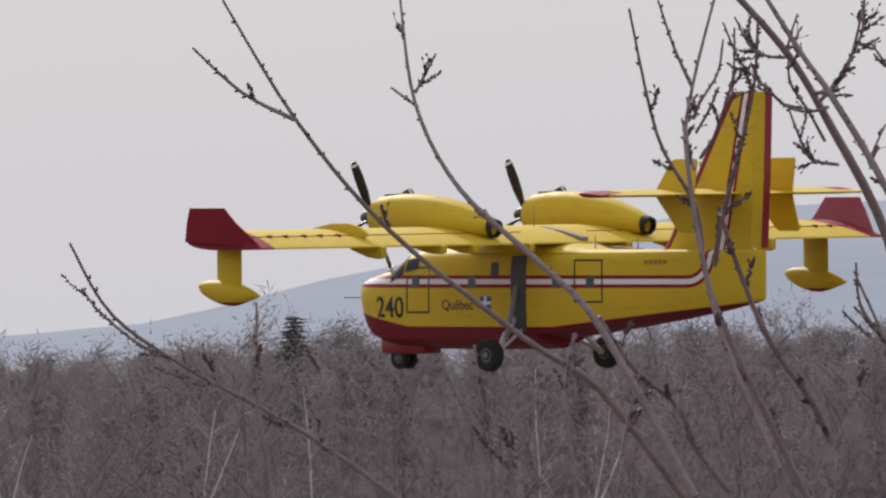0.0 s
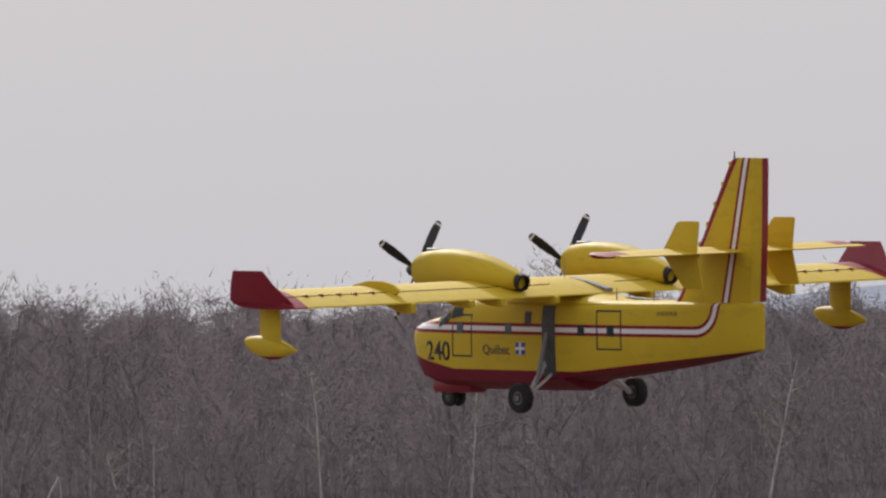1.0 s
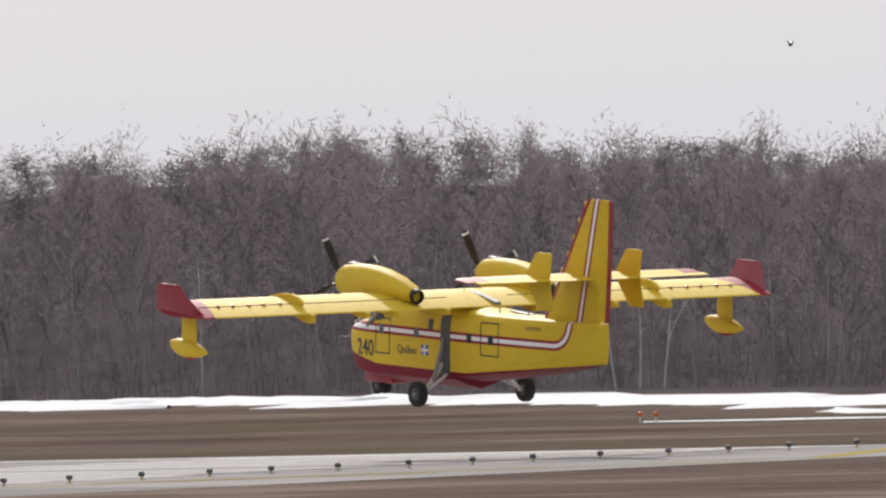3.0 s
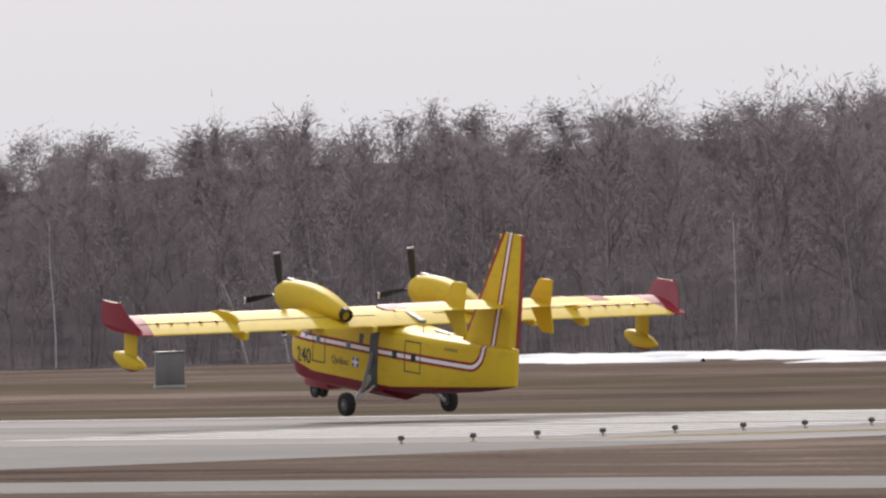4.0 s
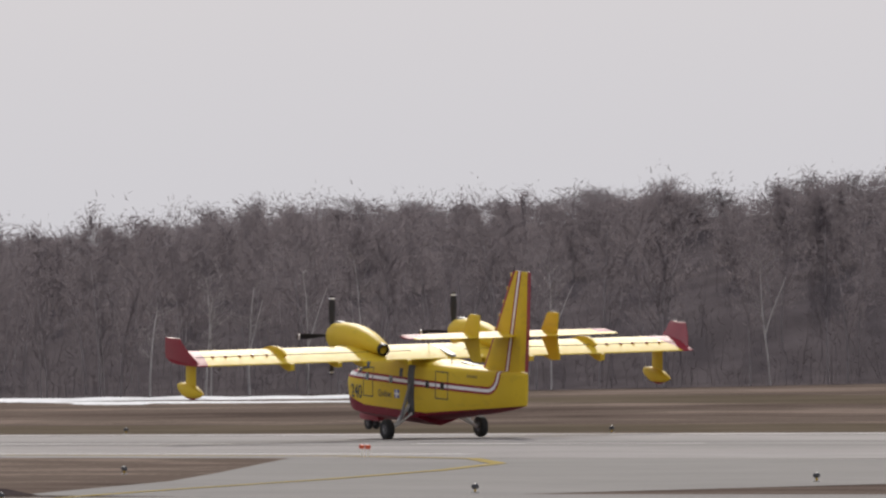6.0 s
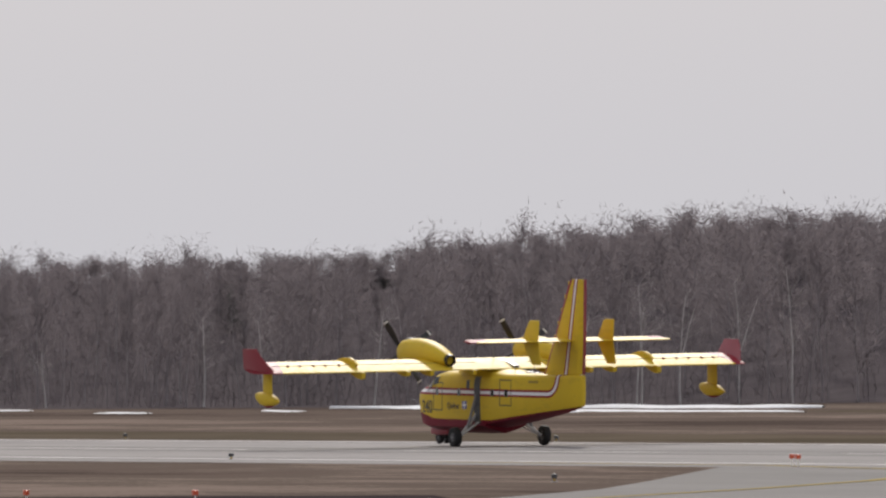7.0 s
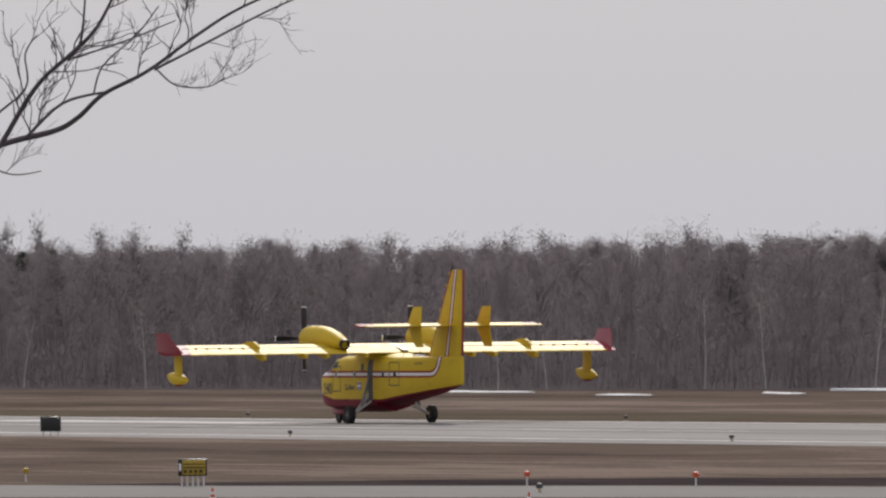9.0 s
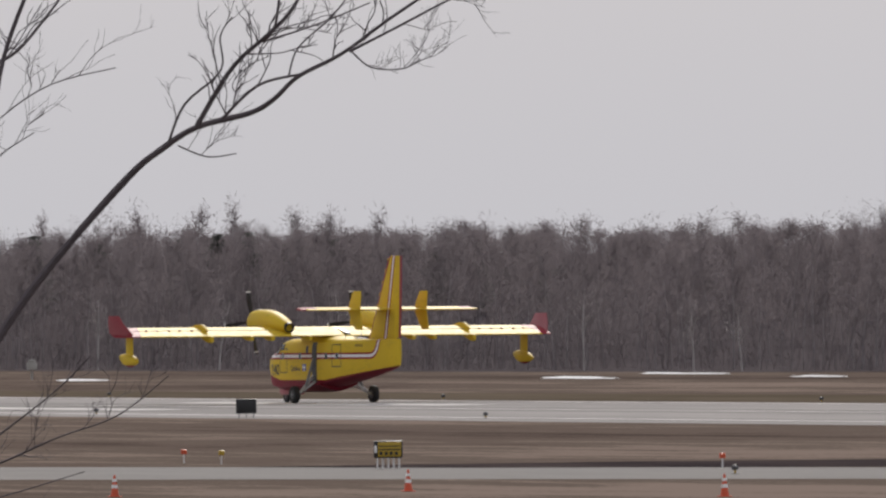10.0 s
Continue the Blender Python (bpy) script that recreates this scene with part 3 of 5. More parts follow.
    part("pitot_tube", bm, M["grey"], plane)
    return plane


def wheel_parts(parent, cy, radius, width, hub, twin=0.0):
    """Tyre and rim about a local origin."""
    for d in ((-twin, twin) if twin else (0.0,)):
        bm = bmesh.new()
        w, r = width / 2, radius
        lathe_y(bm, [(cy + d - w * 0.75, hub * 0.9), (cy + d - w, r * 0.78), (cy + d - w * 0.86, r * 0.93), (cy + d - w * 0.45, r), (cy + d + w * 0.45, r), (cy + d + w * 0.86, r * 0.93), (cy + d + w, r * 0.78), (cy + d + w * 0.75, hub * 0.9)], 0, 0, 32)
        part("tyre", bm, M["rubber"], parent, "black rubber tyre")
        bm = bmesh.new()
        lathe_y(bm, [(cy + d - w * 0.8, 0.03), (cy + d - w * 0.72, hub * 0.5), (cy + d - w * 0.8, hub), (cy + d + w * 0.8, hub), (cy + d + w * 0.72, hub * 0.5), (cy + d + w * 0.8, 0.03)], 0, 0, 24)
        part("rim", bm, M["hub"], parent, "dark grey metal wheel rim")


def main_gear(plane, s):
    """One main leg with its wheel; it hangs in the air and rises when it takes the weight."""
    gear = part("main_gear", tube(bmesh.new(), (0, s * 2.35, 0.56), (0.25, s * 1.2, 1.75), 0.085, 0.1, 12), M["steel"], plane, "pale metal landing gear leg")
    bm = tube(bmesh.new(), (-0.05, s * 2.3, 0.62), (-0.1, s * 1.22, 1.35), 0.06, 0.06, 10)
    tube(bm, (0.05, s * 2.28, 0.6), (0.75, s * 1.22, 1.25), 0.05, 0.06, 10)
    part("brace", bm, M["steel"], gear)
    bm = tube(bmesh.new(), (0, s * 1.9, 1.02), (0.1, s * 1.3, 2.75), 0.075, 0.09, 10)
    part("shock_strut", bm, M["grey"], gear)
    bm = tube(bmesh.new(), (0, s * 2.3, 0.56), (0, s * 2.6, 0.56), 0.09, 0.09, 12)
    part("axle", bm, M["steel"], gear)
    wheel = part("wheel", tube(bmesh.new(), (0, -0.19, 0), (0, 0.19, 0), 0.1, 0.1, 12), M["grey"], plane, "large black main wheel")
    wheel_parts(wheel, 0.0, 0.53, 0.40, 0.24)
    return gear, wheel


def nose_gear(plane):
    gear = part("nose_gear", tube(bmesh.new(), (6.8, 0, 0.36), (6.65, 0, 1.0), 0.07, 0.09, 12), M["steel"], plane, "short nose gear leg")
    bm = tube(bmesh.new(), (6.8, -0.3, 0.36), (6.8, 0.3, 0.36), 0.05, 0.05, 10)
    part("axle", bm, M["steel"], gear)
    wheel = part("nose_wheel", tube(bmesh.new(), (0, -0.3, 0), (0, 0.3, 0), 0.05, 0.05, 10), M["grey"], plane, "twin black nose wheels")
    wheel_parts(wheel, 0.0, 0.36, 0.2, 0.16, 0.2)
    return gear, wheel


def propeller(plane):
    """Four black blades on a spinner; turns about its local X."""
    bm = bmesh.new()
    prof = ((0.55, 0.01), (0.48, 0.12), (0.3, 0.22), (0.05, 0.28), (-0.12, 0.29), (-0.2, 0.27))
    loft(bm, [[(x, r * math.cos(2 * math.pi * i / 20), r * math.sin(2 * math.pi * i / 20)) for i in range(20)] for x, r in prof])
    prop = part("propeller", bm, M["black"], plane, "dark spinner with four black blades")
    for k in range(4):
        bm = bmesh.new()
        rings = []
        for r, c, tw, th in ((0.2, 0.16, 60, 0.10), (0.45, 0.20, 50, 0.07), (0.9, 0.3, 38, 0.045), (1.4, 0.32, 28, 0.03), (1.8, 0.28, 22, 0.02), (1.95, 0.2, 20, 0.015), (1.985, 0.12, 20, 0.01)):
            a = radians(tw)
            ring = []
            for u, v in ((-0.5, 0), (-0.25, 0.5), (0.1, 0.5), (0.5, 0), (0.1, -0.5), (-0.25, -0.5)):
                p, q = u * c, v * th
                ring.append((p * math.sin(a) + q * math.cos(a), p * math.cos(a) - q * math.sin(a), r))
            rings.append(ring)
        loft(bm, rings)
        bm.transform(Matrix.Rotation(math.pi / 2 * k, 4, "X"))
        blade = part("blade", bm, M["blade"], prop, "black blade with pale tip")
        bm = bmesh.new()
        loft(bm, [[(p, q, r) for p, q in ((-0.075 * w, -0.12 * w), (0.0, -0.12 * w - 0.02), (0.075 * w, 0.12 * w), (0.0, 0.13 * w + 0.02))] for r, w in ((1.82, 1.1), (1.9, 0.95))])
        bm.transform(Matrix.Rotation(math.pi / 2 * k, 4, "X"))
        part("tip_band", bm, M["white"], blade)
    return prop


aircraft = build_aircraft()
gears = {s: main_gear(aircraft, s) for s in (1, -1)}
front_gear = nose_gear(aircraft)
props = {s: propeller(aircraft) for s in (1, -1)}

# ---- the airfield ----
def sheet(name, pts, z, material, label, thick=0.0, parent=None, kind="structure"):
    """A flat piece of ground; its edge is a real step when thick is given."""
    bm = bmesh.new()
    f = bm.faces.new([bm.verts.new((x, y, z)) for x, y in pts])
    f.normal_update()
    if f.normal.z < 0:
        f.normal_flip()
    bmesh.ops.triangulate(bm, faces=bm.faces[:])
    me = bpy.data.meshes.new(name)
    bm.to_mesh(me)
    bm.free()
    me.materials.append(material)
    ob = new(name, me)
    if parent:
        ob.parent = parent
        return ob
    return tagged(ob, label, kind=kind)


def spot(bearing, elevation, distance):
    """A place seen from the camera's stand: bearing from the runway heading, degrees above level, metres away."""
    b, e = radians(bearing), radians(elevation)
    return Vector((EYE[0] - distance * math.cos(b), EYE[1] + distance * math.sin(b), EYE[2] + distance * math.tan(e)))


KNOLL = 5.4  # the camera stands on a low knoll beside the field


def ground_height(x, y):
    d = math.hypot(x, y)
    return KNOLL * 0.5 * (1 + math.cos(math.pi * min(1.0, d / 130.0)))


bm = bmesh.new()
inner = [bm.verts.new((0, 0, KNOLL))]
rings = [10, 20, 30, 42, 56, 72, 90, 110, 130, 200, 400, 800, 1500, 2600, 4600]
prev = None
for r in rings:
    ring = [bm.verts.new((r * math.cos(2 * math.pi * i / 48), r * math.sin(2 * math.pi * i / 48), ground_height(r, 0))) for i in range(48)]
    for i in range(48):
        j = (i + 1) % 48
        bm.faces.new((inner[0], ring[i], ring[j]) if prev is None else (prev[i], ring[i], ring[j], prev[j]))
    prev = ring
tagged(part("ground", bm, M["grass"], None, "dry brown airfield grass in early spring"), kind="structure")

RUN_NEAR, RUN_FAR, THRESHOLD, PAD_END = 277.0, 327.0, -462.0, -437.0
runway = sheet("runway", [(PAD_END, RUN_NEAR), (-2600, RUN_NEAR), (-2600, RUN_FAR), (PAD_END, RUN_FAR)], 0.012, M["asphalt"], "pale grey asphalt runway with worn white markings")
# broad mouth of the taxiway at the runway's end, and the taxiway that crosses below
sheet("taxiway_mouth", [(-560, RUN_NEAR - 0.05), (-541, 266), (-520, 254), (-498, 241), (-472, 222), (-441, 222), (-438.5, 250), (PAD_END, RUN_NEAR - 0.05)], 0.008, M["tarmac"], "grey asphalt taxiway joining the runway")
sheet("taxiway", [(-760, 94), (-640, 147), (-525, 196), (-481, 215), (-441, 227), (-380, 232), (-300, 233), (-300, 221), (-380, 220), (-414, 215), (-453, 202.5), (-490, 183), (-640, 118), (-760, 66)], 0.004, M["tarmac"], "grey asphalt taxiway beside the grass")
for x0, y0, y1 in ((-556, 283.6, 284.6), (THRESHOLD - 4, 324.6, 325.7)):
    sheet("edge_line", [(x0, y0), (-2600, y0), (-2600, y1), (x0, y1)], 0.02, M["line_white"], "", parent=runway)
for k in range(12):  # piano-key threshold stripes
    y = 286.5 + k * 3.15 + (1.6 if k > 5 else 0)
    sheet("threshold_stripe", [(THRESHOLD - 6, y), (THRESHOLD - 52, y), (THRESHOLD - 52, y + 1.75), (THRESHOLD - 6, y + 1.75)], 0.02, M["line_white"], "", parent=runway)
for k in range(14):
    x = THRESHOLD - 110 - 50 * k
    sheet("centre_line", [(x, 304.2), (x - 30, 304.2), (x - 30, 304.8), (x, 304.8)], 0.02, M["line_white"], "", parent=runway)
for y in (293.0, 312.5):
    sheet("aiming_mark", [(THRESHOLD - 300, y), (THRESHOLD - 345, y), (THRESHOLD - 345, y + 4), (THRESHOLD - 300, y + 4)], 0.02, M["line_white"], "", parent=runway)
for x0, y0, x1, y1 in ((-440, 303, -459, 284), (-440, 305, -459, 323), (-447, 292, -459, 280)):
    n = Vector((y1 - y0, x0 - x1)).normalized() * 0.7
    sheet("pad_chevron", [(x0 + n.x, y0 + n.y), (x1 + n.x, y1 + n.y), (x1 - n.x, y1 - n.y), (x0 - n.x, y0 - n.y)], 0.02, M["line_yellow"], "", parent=runway)
guide = [(-600, 281.5), (-562, 280.5), (-540, 276), (-522, 268), (-506, 257), (-490, 244), (-476, 231), (-462, 219)]
for (x0, y0), (x1, y1) in zip(guide, guide[1:]):
    n = Vector((y1 - y0, x0 - x1)).normalized() * 0.35
    sheet("guide_line", [(x0 + n.x, y0 + n.y), (x1 + n.x, y1 + n.y), (x1 - n.x, y1 - n.y), (x0 - n.x, y0 - n.y)], 0.024, M["line_yellow"], "", parent=runway)
# seams and tyre-blackened strips along the landing track
for k, (y0, y1) in enumerate(((299.5, 302.4), (307.0, 309.8))):
    sheet("tyre_marks", [(THRESHOLD - 60, y0), (-900, y0 + 0.4), (-900, y1 - 0.6), (THRESHOLD - 60, y1)], 0.016, M["tarmac"], "", parent=runway)
sheet("green_verge", [(-430, 329), (-1100, 329), (-1100, 345), (-760, 352), (-430, 346)], 0.006, M["verge"], "greenish grass verge beside the runway")
sheet("far_verge", [(-380, 372), (-620, 384), (-860, 430), (-860, 452), (-620, 405), (-380, 386)], 0.005, M["verge"], "greenish wet grass below the snow")
sheet("ditch", [(-512, 201.5), (-499.6, 205.6), (-489.5, 211.2), (-481.8, 216.5), (-470, 222), (-490, 230), (-502, 224.5), (-508, 217.6), (-511, 209.8)], 0.01, M["water"], "dark wet ditch beside the taxiway")

# ---- woods ----
FRONT = [(-200, 385), (-350, 395), (-475, 408), (-560, 432), (-640, 464), (-700, 488), (-760, 512), (-820, 521), (-900, 500), (-945, 458), (-1000, 444), (-1180, 442), (-1500, 432)]
TALL = [(19.0, 12.5), (21.5, 12.2), (23.0, 11.8), (24.7, 12.0), (26.4, 14.8), (28.2, 15.2), (30.0, 16.6), (31.6, 17.8), (33.2, 17.8), (35.0, 15.7), (37.5, 14.0), (39.3, 13.5), (40.5, 12.3), (41.5, 11.9), (43.0, 12.1), (48.0, 11.7)]


def along(table, v):
    xs, ys = zip(*sorted(table))
    return float(np.interp(v, xs, ys))


def front_y(x):
    return along(FRONT, x)


def floor_rise(x, y):
    """The woods climb an added slope behind their edge, which backs their gaps."""
    u = min(1.0, max(0.0, (y - front_y(x) - 8.0) / 92.0))
    rough = 1 + 0.09 * noise.noise((x * 0.045, y * 0.02, 1.0)) + 0.05 * noise.noise((x * 0.16, y * 0.06, 4.0))
    return 0.84 * along(TALL, math.degrees(math.atan2(y, -x))) * u * u * (3 - 2 * u) * rough


# the rise is added: its forest-toned surface blocks bright ground and sky between trees
bm = bmesh.new()
loft(bm, [[(x, front_y(x) + d, 0.02 + floor_rise(x, front_y(x) + d)) for d in (-7, -3, 0, 8, 16, 24, 32, 40, 48, 56, 64, 72, 80, 88, 96, 104, 114, 130, 150, 200, 600)] for x in range(-1560, -190, 4)], closed=False, caps=False)
tagged(part("forest_floor", bm, M["litter"], None, "dark leaf litter under the bare woods, on an added backing slope"), kind="structure")



def stick(verts, faces, a, b, r0, r1):
    """A three-sided tapered stick from a to b; a point at the tip when r1 is 0."""
    a, b = np.asarray(a, float), np.asarray(b, float)
    d = b - a
    d /= np.linalg.norm(d) + 1e-9
    u = np.cross(d, (0.3, 0.2, 0.93) if abs(d[2]) < 0.9 else (1.0, 0, 0))
    u /= np.linalg.norm(u) + 1e-9
    w = np.cross(d, u)
    i = len(verts)
    ring = [u, -0.5 * u + 0.866 * w, -0.5 * u - 0.866 * w]
    verts.extend(a + r0 * q for q in ring)
    if r1 <= 0:
        verts.append(b)
        faces.extend(((i, i + 1, i + 3), (i + 1, i + 2, i + 3), (i + 2, i, i + 3)))
    else:
        verts.extend(b + r1 * q for q in ring)
        for k in range(3):
            j = (k + 1) % 3
            faces.extend(((i + k, i + j, i + 3 + j), (i + k, i + 3 + j, i + 3 + k)))


def bare_tree(seed, height=15.0, lean=0.04, twigs=(4, 4, 3), low=0.3, limbs=11, thin=0.016):
    """Trunk and crown of a leafless broadleaf tree as two lists of sticks."""
    rng = random.Random(seed)
    tv, tf, cv, cf = [], [], [], []
    p = np.zeros(3)
    d = np.array((rng.uniform(-lean, lean), rng.uniform(-lean, lean), 1.0))
    spine = [(p.copy(), 0.005 * height)]
    steps = 7
    for k in range(steps):
        q = p + d / np.linalg.norm(d) * height * 0.86 / steps
        r = 0.005 * height * (1 - (k + 1) / steps) ** 0.8 + 0.025
        stick(tv, tf, p, q, spine[-1][1], r)
        spine.append((q.copy(), r))
        p = q
        d = d + np.array((rng.uniform(-0.06, 0.06), rng.uniform(-0.06, 0.06), 0.0))

    def twig(a, way, length, r, level):
        n = 2 if level < 2 else 1
        pos, way = a, way / np.linalg.norm(way)
        for k in range(n):
            nxt = pos + way * length / n
            last = k == n - 1
            stick(cv, cf, pos, nxt, r * (1 - 0.45 * k / n), 0 if (last and level >= 2) else r * (1 - 0.5 * (k + 1) / n))
            for _ in range(twigs[level] if level < 3 else 0):
                s = rng.uniform(0.15, 1.0)
                side = np.array((rng.gauss(0, 1), rng.gauss(0, 1), rng.gauss(0.55, 0.6)))
                side /= np.linalg.norm(side)
                if level < 3:
                    twig(pos + (nxt - pos) * s, way * 0.75 + side * 0.75, length * rng.uniform(0.34, 0.6), max(thin, r * 0.5), level + 1)
            way = way + np.array((rng.gauss(0, 0.15), rng.gauss(0, 0.15), 0.12))
            way /= np.linalg.norm(way)
            pos = nxt

    for k in range(limbs):
        s = low + (1 - low) * (k + rng.random()) / limbs
        f = s * steps
        i = min(steps - 1, int(f))
        a = spine[i][0] + (spine[i + 1][0] - spine[i][0]) * (f - i)
        turn = rng.uniform(0, 2 * math.pi)
        rise = rng.uniform(0.55, 1.3)
        twig(a, np.array((math.cos(turn), math.sin(turn), rise)), height * rng.uniform(0.13, 0.27) * (1.15 - 0.5 * s), max(0.03, spine[i][1] * 0.45), 1 if k % 3 else 0)
    return (np.array(tv), np.array(tf)), (np.array(cv), np.array(cf))


def fuzzy_tree(seed, height=15.0, low=0.2, blades=1150, long=0.48, wide=0.027, loose=0.5):
    """A tree deep in the woods: thin trunk, a few limbs, and a haze of fine twigs, one sliver each."""
    rng = random.Random(seed)
    nr = np.random.RandomState(seed)
    tv, tf, cv, cf = [], [], [], []
    p, d, spine = np.zeros(3), np.array((rng.uniform(-0.08, 0.08), rng.uniform(-0.08, 0.08), 1.0)), []
    for k in range(6):
        q = p + d / np.linalg.norm(d) * height * 0.82 / 6
        stick(tv, tf, p, q, 0.075 * (1 - k / 7), 0.075 * (1 - (k + 1) / 7))
        spine.append((p, q))
        p, d = q, d + np.array((rng.uniform(-0.12, 0.12), rng.uniform(-0.12, 0.12), 0.0))
    limbs = []
    for k in range(12):
        s = low + (0.98 - low) * (k + rng.random()) / 12
        a, b = spine[min(5, int(s * 6))]
        a = a + (b - a) * (s * 6 % 1)
        turn, rise = rng.uniform(0, 6.28), rng.uniform(0.6, 1.5)
        w = np.array((math.cos(turn), math.sin(turn), rise))
        e = a + w / np.linalg.norm(w) * height * rng.uniform(0.14, 0.3) * (1.15 - 0.55 * s)
        stick(cv, cf, a, e, 0.032, 0.014)
        limbs.append((a, e))
    a = np.array([l[0] for l in limbs])
    e = np.array([l[1] for l in limbs])
    k = nr.randint(0, 12, blades)
    s = nr.uniform(0.1, 1.0, (blades, 1))
    at = a[k] + (e[k] - a[k]) * s + nr.normal(0, loose, (blades, 3)) * (0.3 + s)
    way = (e[k] - a[k]) / np.linalg.norm(e[k] - a[k], axis=1)[:, None] * 0.7 + nr.normal(0, 0.6, (blades, 3)) + (0, 0, 0.12)
    way *= long * nr.uniform(0.45, 1.5, (blades, 1)) / np.linalg.norm(way, axis=1)[:, None]
    side = np.cross(way, nr.normal(0, 1, (blades, 3)))
    side *= wide / (np.linalg.norm(side, axis=1)[:, None] + 1e-9)
    n0 = len(cv)
    verts = np.concatenate((np.array(cv), np.stack((at - side, at + side, at + way), 1).reshape(-1, 3)))
    faces = np.concatenate((np.array(cf), n0 + np.arange(blades * 3).reshape(-1, 3)))
    return (np.array(tv), np.array(tf)), (verts, faces)


def conifer(seed, height=12.0):
    """A dark spruce: a straight stem with drooping whorls of needled boughs."""
    rng = random.Random(seed)
    tv, tf, cv, cf = [], [], [], []
    stick(tv, tf, (0, 0, 0), (0, 0, height), 0.16, 0.02)
    z = height * 0.12
    while z < height * 0.98:
        reach = (height - z) * 0.2 + 0.15
        for k in range(10):
            a = rng.uniform(0, 2 * math.pi)
            l = reach * rng.uniform(0.6, 1.1)
            tip = np.array((math.cos(a) * l, math.sin(a) * l, z - l * rng.uniform(0.05, 0.4)))
            base = np.array((0, 0, z))
            stick(cv, cf, base, tip, 0.12, 0.03)
            for j in range(5):
                q = base + (tip - base) * rng.uniform(0.3, 1.0)
                stick(cv, cf, q, q + np.array((rng.gauss(0, 0.28), rng.gauss(0, 0.28), rng.uniform(-0.35, 0.05))), 0.07, 0)
        z += height * rng.uniform(0.018, 0.032)
    return (np.array(tv), np.array(tf)), (np.array(cv), np.array(cf))


def from_arrays(name, verts, faces, material):
    me = bpy.data.meshes.new(name)
    me.vertices.add(len(verts))
    me.vertices.foreach_set("co", np.asarray(verts, np.float32).ravel())
    me.loops.add(len(faces) * 3)
    me.loops.foreach_set("vertex_index", np.asarray(faces, np.int32).ravel())
    me.polygons.add(len(faces))
    me.polygons.foreach_set("loop_start", np.arange(0, len(faces) * 3, 3, dtype=np.int32))
    me.update(calc_edges=True)
    me.materials.append(material)
    return me


BARE = [bare_tree(s, 15.0, 0.08, (2, 3, 2), low, 12) for s, low in ((1, 0.25), (2, 0.35), (3, 0.3), (4, 0.42), (5, 0.22), (6, 0.5), (7, 0.33), (8, 0.28))]
DEEP = [fuzzy_tree(s, 15.0, low) for s, low in ((31, 0.12), (32, 0.22), (33, 0.16), (34, 0.3), (35, 0.1), (36, 0.26), (37, 0.18), (38, 0.2))]
# shorter trees up on the slope, twiggy from the ground to the top
CREST = [fuzzy_tree(s, 5.0, 0.0, 1000, 0.42, 0.03, 0.42) for s in (51, 52, 53, 54, 55, 56, 57, 58)]
SPRUCE = [conifer(s) for s in (11, 12, 13)]


def gather(places, shapes):
    """Many trees joined: places are (x, y, height scale, width scale, turn, which)."""
    out = [[], [], [], []]
    nt = nc = 0
    for x, y, h, w, a, k in places:
        (tv, tf), (cv, cf) = shapes[k]
        c, s = math.cos(a), math.sin(a)
        m = np.array(((c * w, -s * w, 0), (s * w, c * w, 0), (0, 0, h)))
        z = floor_rise(x, y)
        out[0].append(tv @ m.T + (x, y, z))
        out[1].append(tf + nt)
        nt += len(tv)
        out[2].append(cv @ m.T + (x, y, z))
        out[3].append(cf + nc)
        nc += len(cv)
    return [np.concatenate(o) for o in out]


rng = random.Random(5)


def bearing_of(x, y):
    return math.degrees(math.atan2(y, -x))


deep, crest, spruces, edge_trees = [], [], [], []
ROWS = (0, 6, 14, 24, 36, 50, 62, 74, 84, 92, 99, 106, 114)
x = -360.0
while x > -1420:
    for row, back in enumerate(ROWS):
        depth = back + rng.uniform(-3.0, 3.0) + (3 if row == 0 else 0)
        px = x + rng.uniform(-4, 4)
        py = front_y(px) + max(1.0, depth)
        b = bearing_of(px, py)
        clump = noise.noise((px * 0.03, py * 0.012, 3.0)) + 0.6 * noise.noise((px * 0.11, py * 0.03, 7.0))
        top = along(TALL, b) * (1.03 + 0.13 * clump) * rng.uniform(0.86, 1.04)
        if row == 0:
            top *= 0.82
        wide = rng.uniform(0.75, 1.15) * (top / 15)
        if row == 0 and -1180 < px < -560:
            edge_trees.append((px, py, top / 13.6, wide, rng.uniform(0, 6.28), rng.randrange(8)))
        elif top - floor_rise(px, py) < 8.0:
            crest.append((px, py, max(2.2, top - floor_rise(px, py)) / 4.6, wide * 1.7, rng.uniform(0, 6.28), rng.randrange(8)))
        else:
            deep.append((px, py, (top - floor_rise(px, py)) / 13.6, wide * 1.1, rng.uniform(0, 6.28), rng.randrange(8)))
    x -= 6.8


def stand(bearing, elevation, shapes_high, behind, wide, which):
    """A tree behind the woods' edge whose top reaches the given elevation on that bearing."""
    reach = 320.0
    while reach * math.sin(radians(bearing)) < front_y(-reach * math.cos(radians(bearing))) + behind:
        reach += 0.5
    p = spot(bearing, elevation, reach)
    return (p.x, p.y, (p.z - floor_rise(p.x, p.y)) / shapes_high, wide, rng.uniform(0, 6.28), which)


